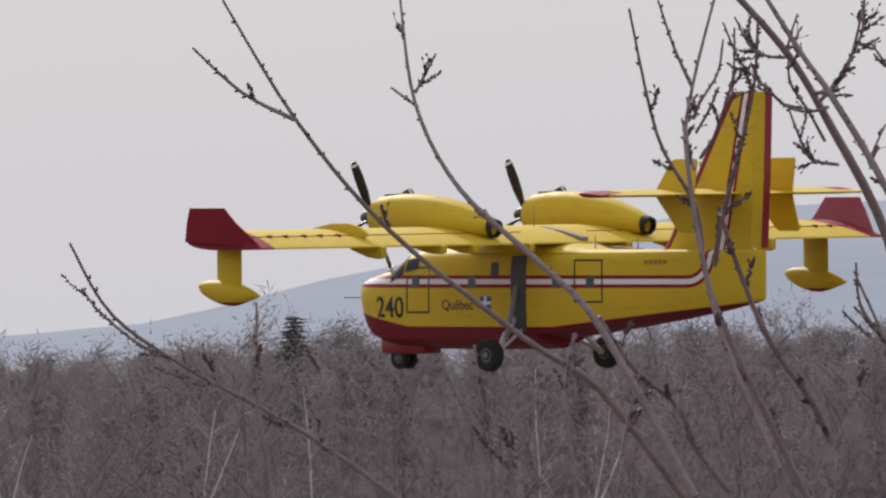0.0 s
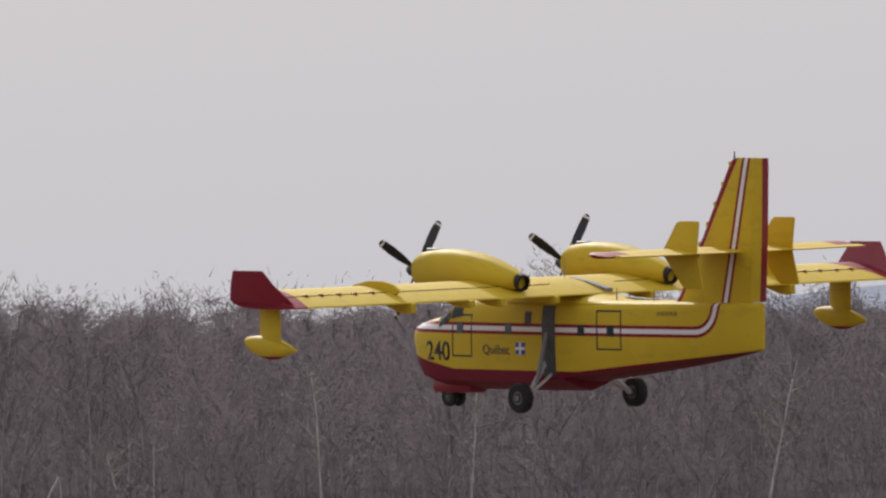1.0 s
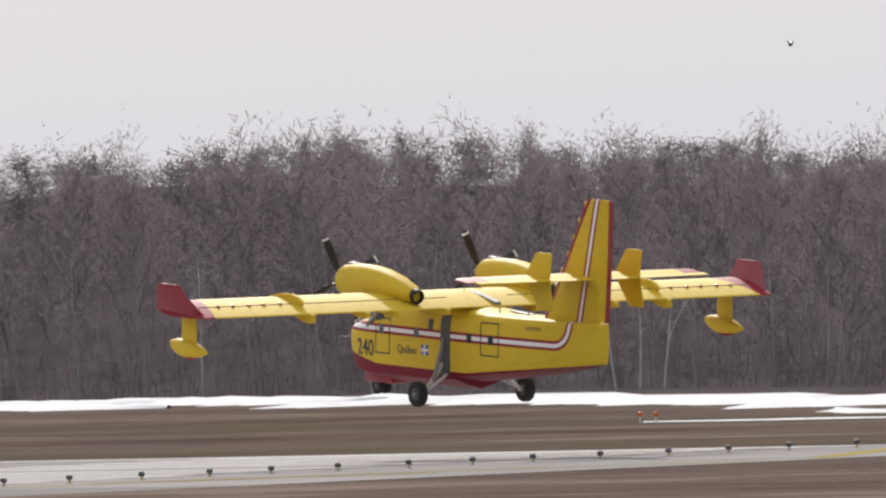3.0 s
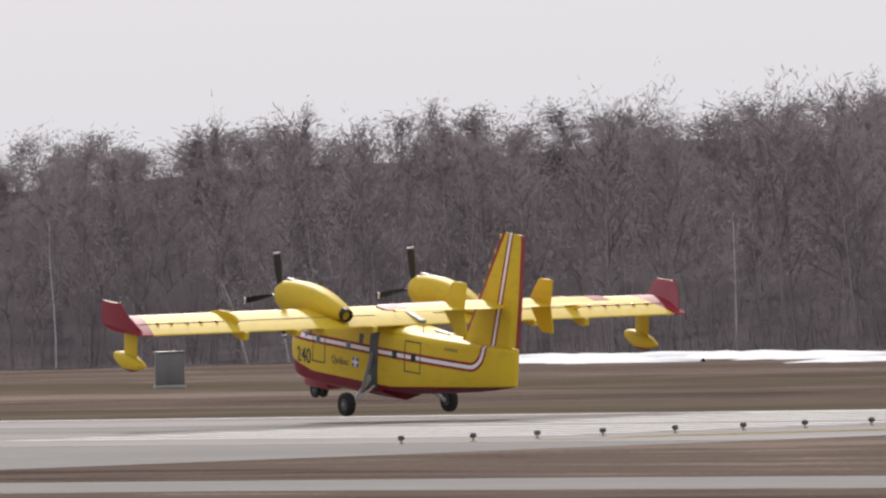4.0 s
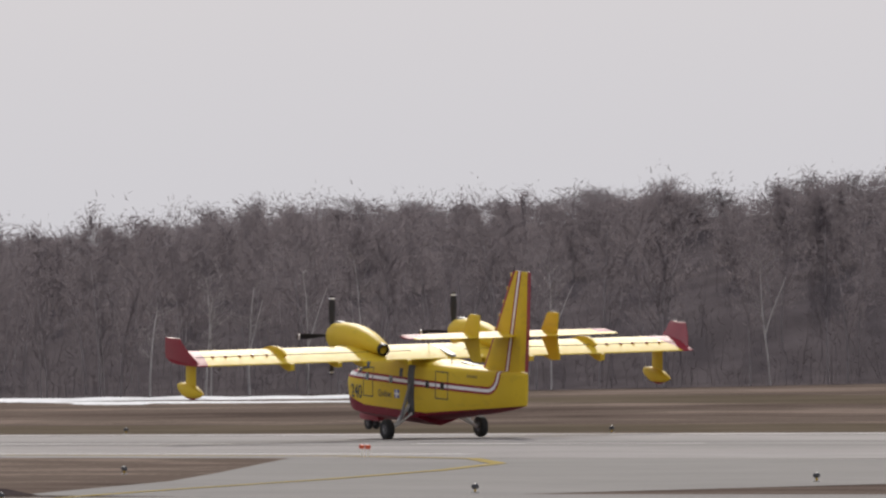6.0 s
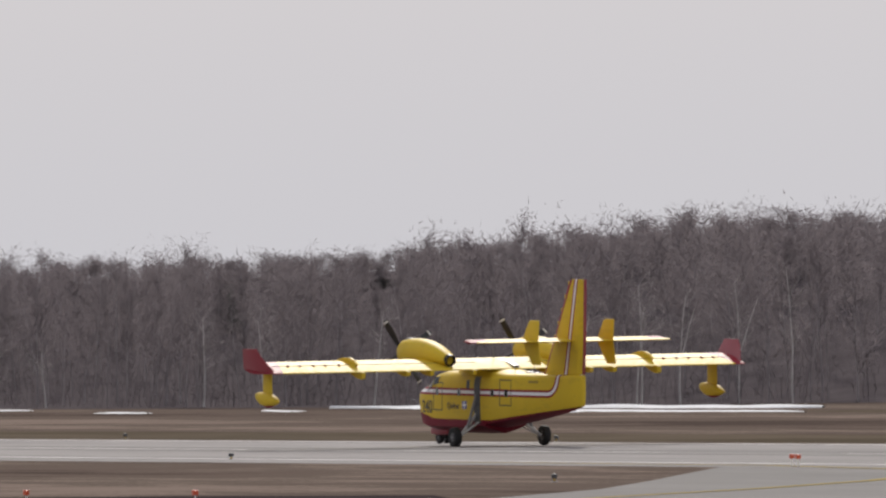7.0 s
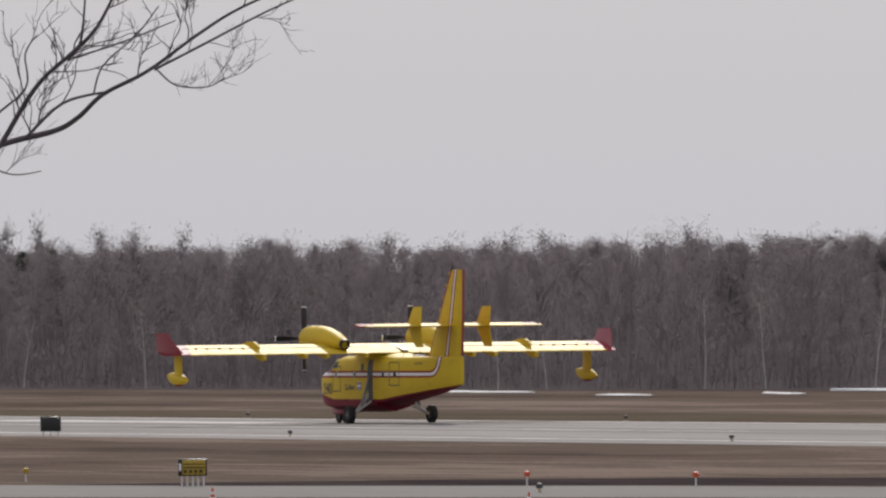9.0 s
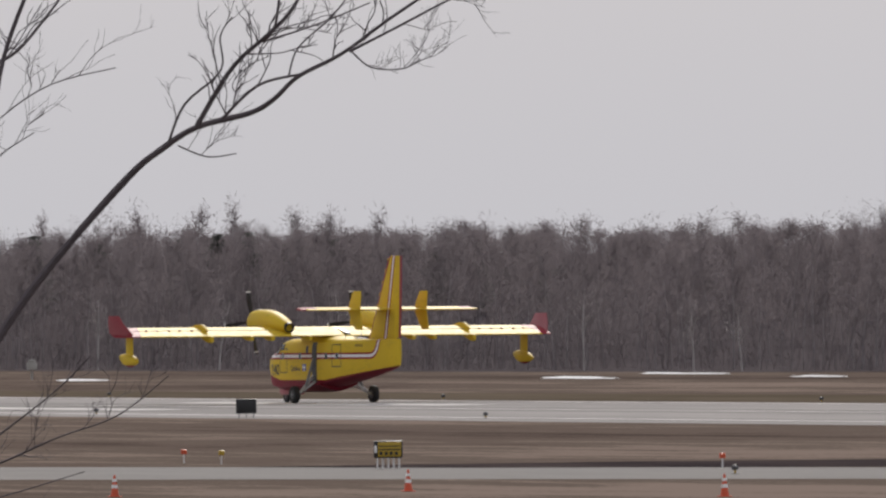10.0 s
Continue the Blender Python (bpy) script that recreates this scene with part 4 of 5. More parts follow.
# dark spruces: one tall one over the landing end, many low ones in the woods down the field
spruces.append(stand(42.62, 0.548, 12, 62, 1.2, 0))
for b, e in ((22.467, 0.182), (22.292, 0.15), (23.106, 0.146), (21.247, 0.216), (21.527, 0.24), (23.594, 0.14), (22.617, 0.117), (22.85, 0.114), (21.875, 0.208), (20.644, 0.235), (21.68, 0.19),
             (20.9, 0.2), (22.05, 0.17), (23.9, 0.15), (24.3, 0.14), (24.55, 0.17), (21.4, 0.23), (22.7, 0.16), (23.35, 0.12), (20.45, 0.22), (24.95, 0.15)):
    spruces.append(stand(b, e, 12, rng.uniform(48, 85), rng.uniform(0.9, 1.4), rng.randrange(3)))
# taller trees that break the skyline
for b, e in ((20.668, 0.305), (21.086, 0.33), (21.307, 0.331), (21.482, 0.36), (21.737, 0.312), (21.864, 0.294), (22.039, 0.31), (20.923, 0.267), (22.875, 0.27), (23.305, 0.25), (23.572, 0.279), (24.13, 0.284),
             (25.48, 0.41), (25.1, 0.34), (26.2, 0.42), (27.3, 0.44), (28.6, 0.46), (30.1, 0.64), (30.45, 0.66), (31.0, 0.64), (32.66, 0.69), (33.6, 0.64), (34.5, 0.63), (35.9, 0.62), (36.55, 0.64), (37.3, 0.67)):
    crest.append(stand(b, e + 0.025, 4.9, rng.uniform(60, 90), rng.uniform(0.8, 1.3), rng.randrange(8)))
tv, tf, cv, cf = gather(deep, DEEP)
t2, f2, c2, g2 = gather(crest, CREST)
tf, cf = np.concatenate((tf, f2 + len(tv))), np.concatenate((cf, g2 + len(cv)))
tv, cv = np.concatenate((tv, t2)), np.concatenate((cv, c2))
# undergrowth: saplings and brush along the edge and between the trunks
bv, bf = [], []
for _ in range(14000):
    px = rng.uniform(-1400, -370)
    py = front_y(px) + abs(rng.gauss(0, 48)) - 1
    h = rng.uniform(0.8, 4.0) if rng.random() < 0.8 else rng.uniform(4, 9.0)
    z = floor_rise(px, py)
    h = min(h, max(0.6, 0.86 * along(TALL, bearing_of(px, py)) - z))
    root = np.array((px, py, z))
    tip = root + np.array((rng.gauss(0, 0.2 * h), rng.gauss(0, 0.15 * h), h))
    stick(bv, bf, root, tip, 0.012 + 0.003 * h, 0)
    for _ in range(4):
        s = rng.uniform(0.15, 0.95)
        a = root * (1 - s) + tip * s
        stick(bv, bf, a, a + np.array((rng.gauss(0, 0.5), rng.gauss(0, 0.5), rng.uniform(0.1, 1.0))), 0.02, 0)
wood = thing("woodland", "dense bare grey-brown deciduous woods behind the airfield", "woods", kind="stuff")
for name, v, f, m in (("trunks", tv, tf, "bark"), ("crowns", cv, cf, "twig"), ("brush", np.array(bv), np.array(bf), "twig")):
    ob = new(name, from_arrays(name, v, f, M[m]))
    ob.parent = wood
    tagged(ob, kind="stuff")
tv, tf, cv, cf = gather(spruces, SPRUCE)
wood = thing("spruce_stand", "dark green spruces scattered through the bare woods", "trees", kind="stuff")
for name, v, f, m in (("trunks", tv, tf, "bark"), ("boughs", cv, cf, "needles")):
    ob = new(name, from_arrays(name, v, f, M[m]))
    ob.parent = wood
    tagged(ob, kind="stuff")

# trees of the front row, one by one
patterns = []
for k, ((a, b), (c, d)) in enumerate(BARE):
    t = thing("bare_tree", "leafless grey broadleaf tree at the edge of the woods", "tree", "trees along the woods' edge")
    for name, v, f, m in (("trunk", a, b, "bark"), ("crown", c, d, "twig")):
        ob = new(name, from_arrays(name, v, f, M[m]))
        ob.parent = t
    patterns.append(t)
used = set()
for px, py, h, w, a, k in edge_trees:
    m = Matrix.LocRotScale((px, py, 0), Euler((0, 0, a)), None)
    t = patterns[k]
    if k in used:
        t = copy_thing(patterns[k], m)
    used.add(k)
    t.matrix_basis = m @ Matrix.Diagonal((w, w, h, 1))

# pale birches, some leaning or snapped
def birch(seed, height, lean, snapped=False, fork=False):
    rng = random.Random(seed)
    t = thing("birch", "pale white-barked birch with a broken top" if snapped else "slender pale white-barked leafless birch", "tree", "birches at the woods' edge")
    v, f = [], []

    def stem(base, way, length, r):
        """A bending stem whose five-sided rings share their corners."""
        p, d = np.array(base, float), np.array(way, float)
        out, start = [p.copy()], len(v)
        for k in range(6):
            w = r * (1 - 0.13 * k)
            v.extend(p + w * np.array((math.cos(1.2566 * q), math.sin(1.2566 * q), 0.0)) for q in range(5))
            if k:
                o = start + 5 * k
                for q in range(5):
                    n = (q + 1) % 5
                    f.extend(((o - 5 + q, o - 5 + n, o + n), (o - 5 + q, o + n, o + q)))
                out.append(p.copy())
            p = p + d / np.linalg.norm(d) * length / 5
            d = d + np.array((rng.gauss(0, 0.05), rng.gauss(0, 0.05), 0))
        return out
    pts = stem((0, 0, 0), (lean, 0.05, 1), height, 0.08)
    ob = new("trunk", from_arrays("trunk", np.array(v), np.array(f), M["birch"]))
    ob.parent = t
    if fork or snapped:
        v, f = [], []
        if fork:
            stem(pts[2], (lean - 0.35, 0, 1), height * 0.5, 0.07)
        else:
            stem(pts[-1], (0.9, 0.1, -1.5), height * 0.55, 0.08)
        ob = new("broken_top" if snapped else "limb", from_arrays("limb", np.array(v), np.array(f), M["birch"]))
        ob.parent = t
    cv, cf = [], []
    for k in range(0 if snapped else 26):
        i = rng.randrange(2, 5)
        s = rng.random()
        a = pts[i] * (1 - s) + pts[i + 1] * s
        w = np.array((rng.gauss(0, 1), rng.gauss(0, 1), rng.uniform(0.4, 1.5)))
        b = a + w / np.linalg.norm(w) * rng.uniform(0.7, 1.9)
        stick(cv, cf, a, b, 0.03, 0.012)
        for _ in range(3):
            stick(cv, cf, b, b + np.array((rng.gauss(0, 0.35), rng.gauss(0, 0.35), rng.uniform(0.0, 0.7))), 0.015, 0)
    if cv:
        ob = new("crown", from_arrays("crown", np.array(cv), np.array(cf), M["birchtwig"]))
        ob.parent = t
    return t


rng = random.Random(9)
for b, h, lean, snapped, fork in ((37.54, 4.4, -0.02, True, False), (37.85, 5.6, -0.3, False, False), (37.92, 5.8, -0.06, False, False), (36.6, 9.0, -0.1, False, False), (35.9, 8.0, 0.1, False, True),
                                  (41.0, 9.5, 0.02, False, True), (41.1, 10.0, 0.0, False, False), (41.28, 8.5, 0.12, False, False), (41.46, 9.0, -0.12, False, True), (43.6, 10, 0.03, False, False), (43.75, 9, 0.2, False, True), (40.4, 9.0, 0.2, False, False), (42.7, 9.5, -0.05, False, False), (42.2, 9.2, 0.05, False, True),
                                  (39.2, 8.4, 0.1, False, False), (38.6, 9.0, 0.04, False, False), (34.0, 8.8, 0.05, False, False), (33.9, 9.5, -0.12, False, False), (34.1, 8.2, 0.1, False, True), (35.45, 6.5, 0.0, False, True),
                                  (30.19, 6.6, -0.25, False, False), (30.36, 6.6, -0.16, False, False), (30.51, 6.3, -0.16, False, True), (30.83, 5.2, -0.6, False, False), (29.4, 10.5, 0.02, False, False), (32.2, 9.8, 0.02, False, False),
                                  (26.4, 9.2, 0.02, False, True), (26.62, 10.2, 0.0, False, False), (26.0, 9.0, 0.04, False, False), (27.4, 9, 0.02, False, True), (28.3, 9.3, -0.05, False, True), (25.98, 7.5, 0.04, False, False), (26.16, 8.2, -0.03, False, True),
                                  (25.75, 6.8, 0.02, False, False), (24.2, 7.0, 0.04, False, False), (22.9, 6.3, 0.0, False, False), (23.35, 4.6, 0.02, False, False), (23.55, 4.4, -0.08, False, False), (21.4, 6.0, 0.05, False, False), (21.9, 6.5, 0.0, False, False), (20.9, 6.2, 0.02, False, False),
                                  (24.9, 7.4, 0.1, False, False), (24.45, 6.8, -0.06, False, False), (29.0, 8.0, 0.15, False, False), (32.9, 8.6, -0.08, False, True)):
    reach = 300.0
    while reach * math.sin(radians(b)) < front_y(-reach * math.cos(radians(b))) - 0.5:
        reach += 0.5
    t = birch(rng.random(), h, lean * -1.0, snapped, fork)
    t.matrix_basis = pose(-reach * math.cos(radians(b)), reach * math.sin(radians(b)), 0, 0, 0, 90 - b + 180)

# far hill behind the woods, distance haze painted into its colour
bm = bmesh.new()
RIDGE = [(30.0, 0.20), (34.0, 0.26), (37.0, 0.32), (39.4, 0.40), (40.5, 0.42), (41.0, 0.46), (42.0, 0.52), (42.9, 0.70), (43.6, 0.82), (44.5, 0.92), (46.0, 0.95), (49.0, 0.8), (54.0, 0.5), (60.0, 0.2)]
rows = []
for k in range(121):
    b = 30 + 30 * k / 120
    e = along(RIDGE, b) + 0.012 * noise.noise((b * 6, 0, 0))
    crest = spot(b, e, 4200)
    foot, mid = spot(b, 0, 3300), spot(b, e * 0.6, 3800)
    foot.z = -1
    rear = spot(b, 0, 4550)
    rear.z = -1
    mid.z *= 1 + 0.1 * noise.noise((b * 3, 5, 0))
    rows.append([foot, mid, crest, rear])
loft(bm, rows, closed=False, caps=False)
tagged(part("hill", bm, M["hill"], None, "long wooded hill, distance haze painted in as blue-grey"), kind="structure")


# ---- snow ----
def snow_patch(line, wide, seed, thick=0.12):
    """An old drift along a line of points, with a ragged edge and a low crown."""
    bm = bmesh.new()
    pts = []
    for (x0, y0), (x1, y1) in zip(line, line[1:]):
        n = max(2, int(math.hypot(x1 - x0, y1 - y0) / 2.5))
        pts += [(x0 + (x1 - x0) * i / n, y0 + (y1 - y0) * i / n) for i in range(n)]
    pts.append(line[-1])
    rings = []
    for i, (x, y) in enumerate(pts):
        a, b = pts[max(0, i - 1)], pts[min(len(pts) - 1, i + 1)]
        t = Vector((b[0] - a[0], b[1] - a[1])).normalized()
        n = Vector((-t.y, t.x))
        end = min(1.0, 0.05 + 4.0 * min(i, len(pts) - 1 - i) / len(pts))
        w0 = wide * end * (0.5 + 0.9 * noise.noise((i * 0.11, seed, 0)))
        w1 = wide * end * (0.5 + 0.9 * noise.noise((i * 0.13, seed, 9)))
        w0, w1 = max(0.1, w0 * (1 + 0.7 * noise.noise((i * 0.83, seed, 2)))), max(0.1, w1 * (1 + 0.7 * noise.noise((i * 0.77, seed, 7))))
        hh = thick * (0.6 + 0.8 * abs(noise.noise((i * 0.2, seed, 4))))
        rings.append([(x + n.x * w, y + n.y * w, z) for w, z in ((-w0, 0.012), (-w0 * 0.8, hh * 0.6), (0, hh), (w1 * 0.8, hh * 0.6), (w1, 0.012))])
    loft(bm, rings, closed=False, caps=False)
    return tagged(part("snow_bank", bm, M["snow"], None, "old white snow bank on the grass"), category="snow", group="snow banks", kind="")


snow_patch([(-400, 372), (-475, 388), (-560, 410), (-640, 442), (-720, 474), (-800, 500), (-850, 510)], 11.0, 1, 0.5)
snow_patch([(-760, 476), (-800, 488), (-825, 490)], 7.0, 2, 0.4)
snow_patch([(-540, 392), (-575, 402), (-600, 417)], 3.0, 3)
snow_patch([(-500, 378), (-556, 387), (-575, 388)], 1.6, 4)
snow_patch([(-852, 428), (-896, 433), (-925, 436)], 4.5, 5)
snow_patch([(-885, 446), (-920, 445), (-958, 441)], 5.5, 6, 0.3)
snow_patch([(-880, 424), (-904, 430)], 3.0, 7)
snow_patch([(-955, 406), (-968, 408), (-982, 413)], 4.5, 8)
snow_patch([(-938, 417), (-950, 419)], 3.0, 9)
snow_patch([(-985, 428), (-1010, 432)], 4.0, 10)
snow_patch([(-1015, 388), (-1036, 393)], 3.5, 11)
snow_patch([(-930, 425), (-948, 431)], 2.0, 12)


# ---- airfield fittings ----
def runway_light(x, y, head="glass", label="small runway light on a short stem", tall=0.34):
    t = thing("runway_light", label, "runway light", "runway lights", Matrix.Translation((x, y, ground_height(x, y) + 0.012)))
    bm = tube(bmesh.new(), (0, 0, 0), (0, 0, tall * 0.5), 0.05, 0.04, 8)
    part("stem", bm, M["sign_yellow"], t)
    bm = bmesh.new()
    loft(bm, [[(r * math.cos(2 * math.pi * i / 12), r * math.sin(2 * math.pi * i / 12), z) for i in range(12)] for z, r in ((tall * 0.42, 0.07), (tall * 0.5, 0.13), (tall * 0.8, 0.13), (tall * 0.95, 0.09), (tall, 0.03))])
    part("lamp_head", bm, M["well"], t, "dark round lamp head")
    bm = tube(bmesh.new(), (0, 0, 0), (0, 0, 0.03), 0.16, 0.15, 12)
    part("base_plate", bm, M["concrete"], t)
    return t


first = runway_light(THRESHOLD, 275.5)
for k in range(1, 17):
    copy_thing(first, Matrix.Translation((THRESHOLD + 0.25 * math.sin(k * 1.7), 275.5 + 3.1 * k, 0.012)))
for px in (-627, -684, -742, -800, -858):
    copy_thing(first, Matrix.Translation((px, 283.2, 0.012)))
    copy_thing(first, Matrix.Translation((px, 328.4, 0.012)))
for px, py in ((-449, 243.6), (-446, 228), (-522, 250.5), (-458, 214.8), (-470, 204.5)):
    copy_thing(first, Matrix.Translation((px, py, 0.012)))


def marker_post(x, y, colour, label):
    t = thing("marker_post", label, "marker", "marker posts", Matrix.Translation((x, y, 0.0)))
    bm = tube(bmesh.new(), (0, 0, 0), (0, 0, 0.4), 0.03, 0.03, 8)
    part("post", bm, M["white"], t)
    bm = box(bmesh.new(), -0.1, 0.1, -0.1, 0.1, 0.36, 0.56, 0.03)
    part("marker_head", bm, M[colour], t)
    return t


for px, py, c, lab in ((-558, 279.6, "orange", "orange marker on a white post"), (-556.4, 279.1, "orange", "orange marker on a white post"), (-487.5, 211.6, "orange", "red-orange marker beside the taxiway"),
                       (-522, 204.6, "sign_yellow", "amber marker beside the taxiway"), (-527.2, 205.0, "orange", "red-orange marker beside the taxiway"), (-571, 386, "orange", "orange marker in the grass"), (-573, 386.4, "orange", "orange marker in the grass"),
                       (-478, 214.4, "orange", "red-orange marker beside the taxiway")):
    marker_post(px, py, c, lab)


def traffic_cone(x, y):
    t = thing("traffic_cone", "orange traffic cone with white bands beside the taxiway", "traffic cone", "cones beside the taxiway", Matrix.Translation((x, y, 0)))
    part("base", box(bmesh.new(), -0.19, 0.19, -0.19, 0.19, 0, 0.04, 0.012), M["orange"], t)
    ring = lambda z, r: [(r * math.cos(2 * math.pi * i / 18), r * math.sin(2 * math.pi * i / 18), z) for i in range(18)]
    part("cone", loft(bmesh.new(), [ring(0.04, 0.15), ring(0.75, 0.03), ring(0.76, 0.02)]), M["orange"], t)
    for z0, z1 in ((0.3, 0.42), (0.52, 0.62)):
        rr = lambda z: 0.15 - 0.12 * (z - 0.04) / 0.71 + 0.006
        part("reflective_band", loft(bmesh.new(), [ring(z0, rr(z0)), ring(z1, rr(z1))]), M["white"], t, "white reflective band")
    return t


for px, py in ((-444, 170.1), (-444.2, 181.0), (-421, 182.8)):
    traffic_cone(px, py)

# yellow direction sign on legs: writing too small to read becomes bars
def taxi_sign(x, y, turn):
    t = thing("taxiway_sign", "black and yellow airfield direction sign on short white legs", "sign", m=pose(x, y, 0, 0, 0, turn))
    part("cabinet", box(bmesh.new(), -0.56, 0.56, -0.12, 0.12, 0.42, 1.08, 0.03), M["black"], t, "black sign cabinet")
    part("panel", box(bmesh.new(), -0.40, 0.50, -0.135, -0.11, 0.47, 1.03, 0.01), M["sign_yellow"], t, "yellow sign panel")
    part("panel_edge", box(bmesh.new(), -0.535, -0.44, -0.135, -0.11, 0.62, 0.9, 0.01), M["white"], t)
    for z0, z1 in ((0.86, 0.90), (0.72, 0.77)):
        part("writing_bar", box(bmesh.new(), -0.37, 0.47, -0.142, -0.13, z0, z1), M["black"], t)
    for k in range(4):
        part("writing_bar", box(bmesh.new(), -0.34 + 0.2 * k, -0.22 + 0.2 * k, -0.142, -0.13, 0.53, 0.66), M["black"], t)
    for k in range(5):
        part("leg", tube(bmesh.new(), (-0.42 + 0.21 * k, 0, 0), (-0.42 + 0.21 * k, 0, 0.44), 0.03, 0.03, 8), M["white"], t)
    return t


taxi_sign(-500.7, 203.2, 68)
t = thing("distance_board", "black board seen from behind beside the runway", "sign", m=pose(-707, 278.6, 0, 0, 0, 68))
part("board", box(bmesh.new(), -0.56, 0.56, -0.1, 0.1, 0.25, 1.05, 0.03), M["black"], t)
for sx in (-0.4, 0.0, 0.4):
    part("leg", tube(bmesh.new(), (sx, 0, 0), (sx, 0, 0.27), 0.03, 0.03, 8), M["grey"], t)

t = thing("equipment_cabinet", "grey metal equipment cabinet standing in the grass", "cabinet", m=pose(-714, 410, 0, 0, 0, 62))
part("plinth", box(bmesh.new(), -0.95, 0.95, -0.7, 0.7, 0, 0.2, 0.03), M["concrete"], t)
part("body", box(bmesh.new(), -0.85, 0.85, -0.6, 0.6, 0.2, 2.1, 0.03), M["grey_light"], t)
part("roof", box(bmesh.new(), -0.92, 0.92, -0.68, 0.68, 2.1, 2.2, 0.03), M["grey_light"], t)
for sx in (-0.42, 0.42):
    part("door", box(bmesh.new(), sx - 0.38, sx + 0.38, -0.63, -0.6, 0.3, 2.0, 0.01), M["grey_light"], t)

t = thing("weather_sensor", "white instrument housing on a post by the woods", "instrument", m=pose(-1044, 393, 0, 0, 0, 68))
part("post", tube(bmesh.new(), (0, 0, 0), (0, 0, 0.9), 0.1, 0.09, 10), M["concrete"], t)
part("housing", box(bmesh.new(), -0.42, 0.42, -0.3, 0.3, 0.75, 1.35, 0.05), M["concrete"], t)
part("cap", box(bmesh.new(), -0.28, 0.28, -0.25, 0.25, 1.35, 1.6, 0.06), M["concrete"], t)

t = thing("approach_light_bar", "red steel frame carrying a row of approach lights", "light bar", m=pose(-428.4, 316.3, 0, 0, 0, 88))
part("crossbar", box(bmesh.new(), -1.9, 1.9, -0.05, 0.05, 0.3, 0.38, 0.02), M["red"], t)
for sx in (-1.75, -0.6, 0.6, 1.75):
    part("leg", tube(bmesh.new(), (sx, 0, 0), (sx, 0, 0.32), 0.04, 0.04, 8), M["red"], t)
for k in range(5):
    bm = tube(bmesh.new(), (-1.7 + 0.85 * k, 0, 0.38), (-1.7 + 0.85 * k, 0, 0.5), 0.03, 0.03, 8)
    tube(bm, (-1.7 + 0.85 * k, -0.12, 0.56), (-1.7 + 0.85 * k, 0.1, 0.56), 0.11, 0.09, 12)
    part("lamp", bm, M["grey"], t)


# ---- branches close to the camera ----
def limb(bm, pts, r0, r1, n=6):
    """A bent tapered branch through pts; radius r0 at the first point, r1 at the last."""
    fine = []
    for i in range(len(pts) - 1):
        a, b, c, d = pts[max(0, i - 1)], pts[i], pts[i + 1], pts[min(len(pts) - 1, i + 2)]
        for k in range(5):
            u = k / 5
            fine.append(0.5 * ((2 * b) + (c - a) * u + (2 * a - 5 * b + 4 * c - d) * u * u + (3 * b - a - 3 * c + d) * u ** 3))
    fine.append(pts[-1])
    rings = []
    for i, p in enumerate(fine):
        t = (fine[min(len(fine) - 1, i + 1)] - fine[max(0, i - 1)]).normalized()
        q = t.to_track_quat("Z", "Y")
        r = r0 + (r1 - r0) * i / (len(fine) - 1)
        r *= 1 + 0.12 * noise.noise(p * 9)
        rings.append([p + q @ Vector((r * math.cos(2 * math.pi * k / n), r * math.sin(2 * math.pi * k / n), 0)) for k in range(n)])
    loft(bm, rings)
    return fine


def bud(bm, p, way, r):
    q = way.normalized().to_track_quat("Z", "Y")
    rings = [[p + q @ Vector((w * r * math.cos(2 * math.pi * k / 5), w * r * math.sin(2 * math.pi * k / 5), h * r)) for k in range(5)] for h, w in ((-0.5, 0.5), (0.4, 1.0), (1.5, 0.75), (2.6, 0.1))]
    loft(bm, rings)


def spray(branch_bm, bud_bm, fine, rng, every, length, r, wild=0.6, buds=True, curl=0.2, depth=1, share=1.0, lift=0.1):
    """Side twigs and buds along a branch; the twigs lean towards its tip."""
    for i in range(2, max(3, int((len(fine) - 1) * share))):
        way = (fine[i - 1] - fine[min(len(fine) - 1, i + 1)]).normalized()
        if buds and rng.random() < 0.9:
            for _ in range(2):
                side = Vector((rng.gauss(0, 1), rng.gauss(0, 1), rng.gauss(0, 1)))
                side = (side - side.dot(way) * way).normalized()
                bud(bud_bm, fine[i].lerp(fine[i - 1], rng.random()) + side * r * 1.0, side + way * 0.8, r * rng.uniform(0.9, 1.5))
        if rng.random() < every:
            side = Vector((rng.gauss(0, 1), rng.gauss(0, 1), rng.gauss(lift, 1)))
            side = (side - side.dot(way) * way).normalized()
            l = length * rng.uniform(0.4, 1.1)
            a = fine[i]
            d = way * 0.9 + side * wild
            pts = [a]
            for k in range(4):
                d = d.normalized() + Vector((rng.gauss(0, curl), rng.gauss(0, curl), rng.gauss(0.03, curl)))
                pts.append(pts[-1] + d.normalized() * l / 4)
            got = limb(branch_bm, pts, r * 0.8, r * 0.35, 5)[::-1]
            spray(branch_bm, bud_bm, got, rng, every * 0.55 if depth else 0, length * 0.5, r * 0.75, wild, buds, curl, depth - 1, 1.0, lift) if depth else None
            if buds:
                bud(bud_bm, pts[-1], d, r * 1.5)


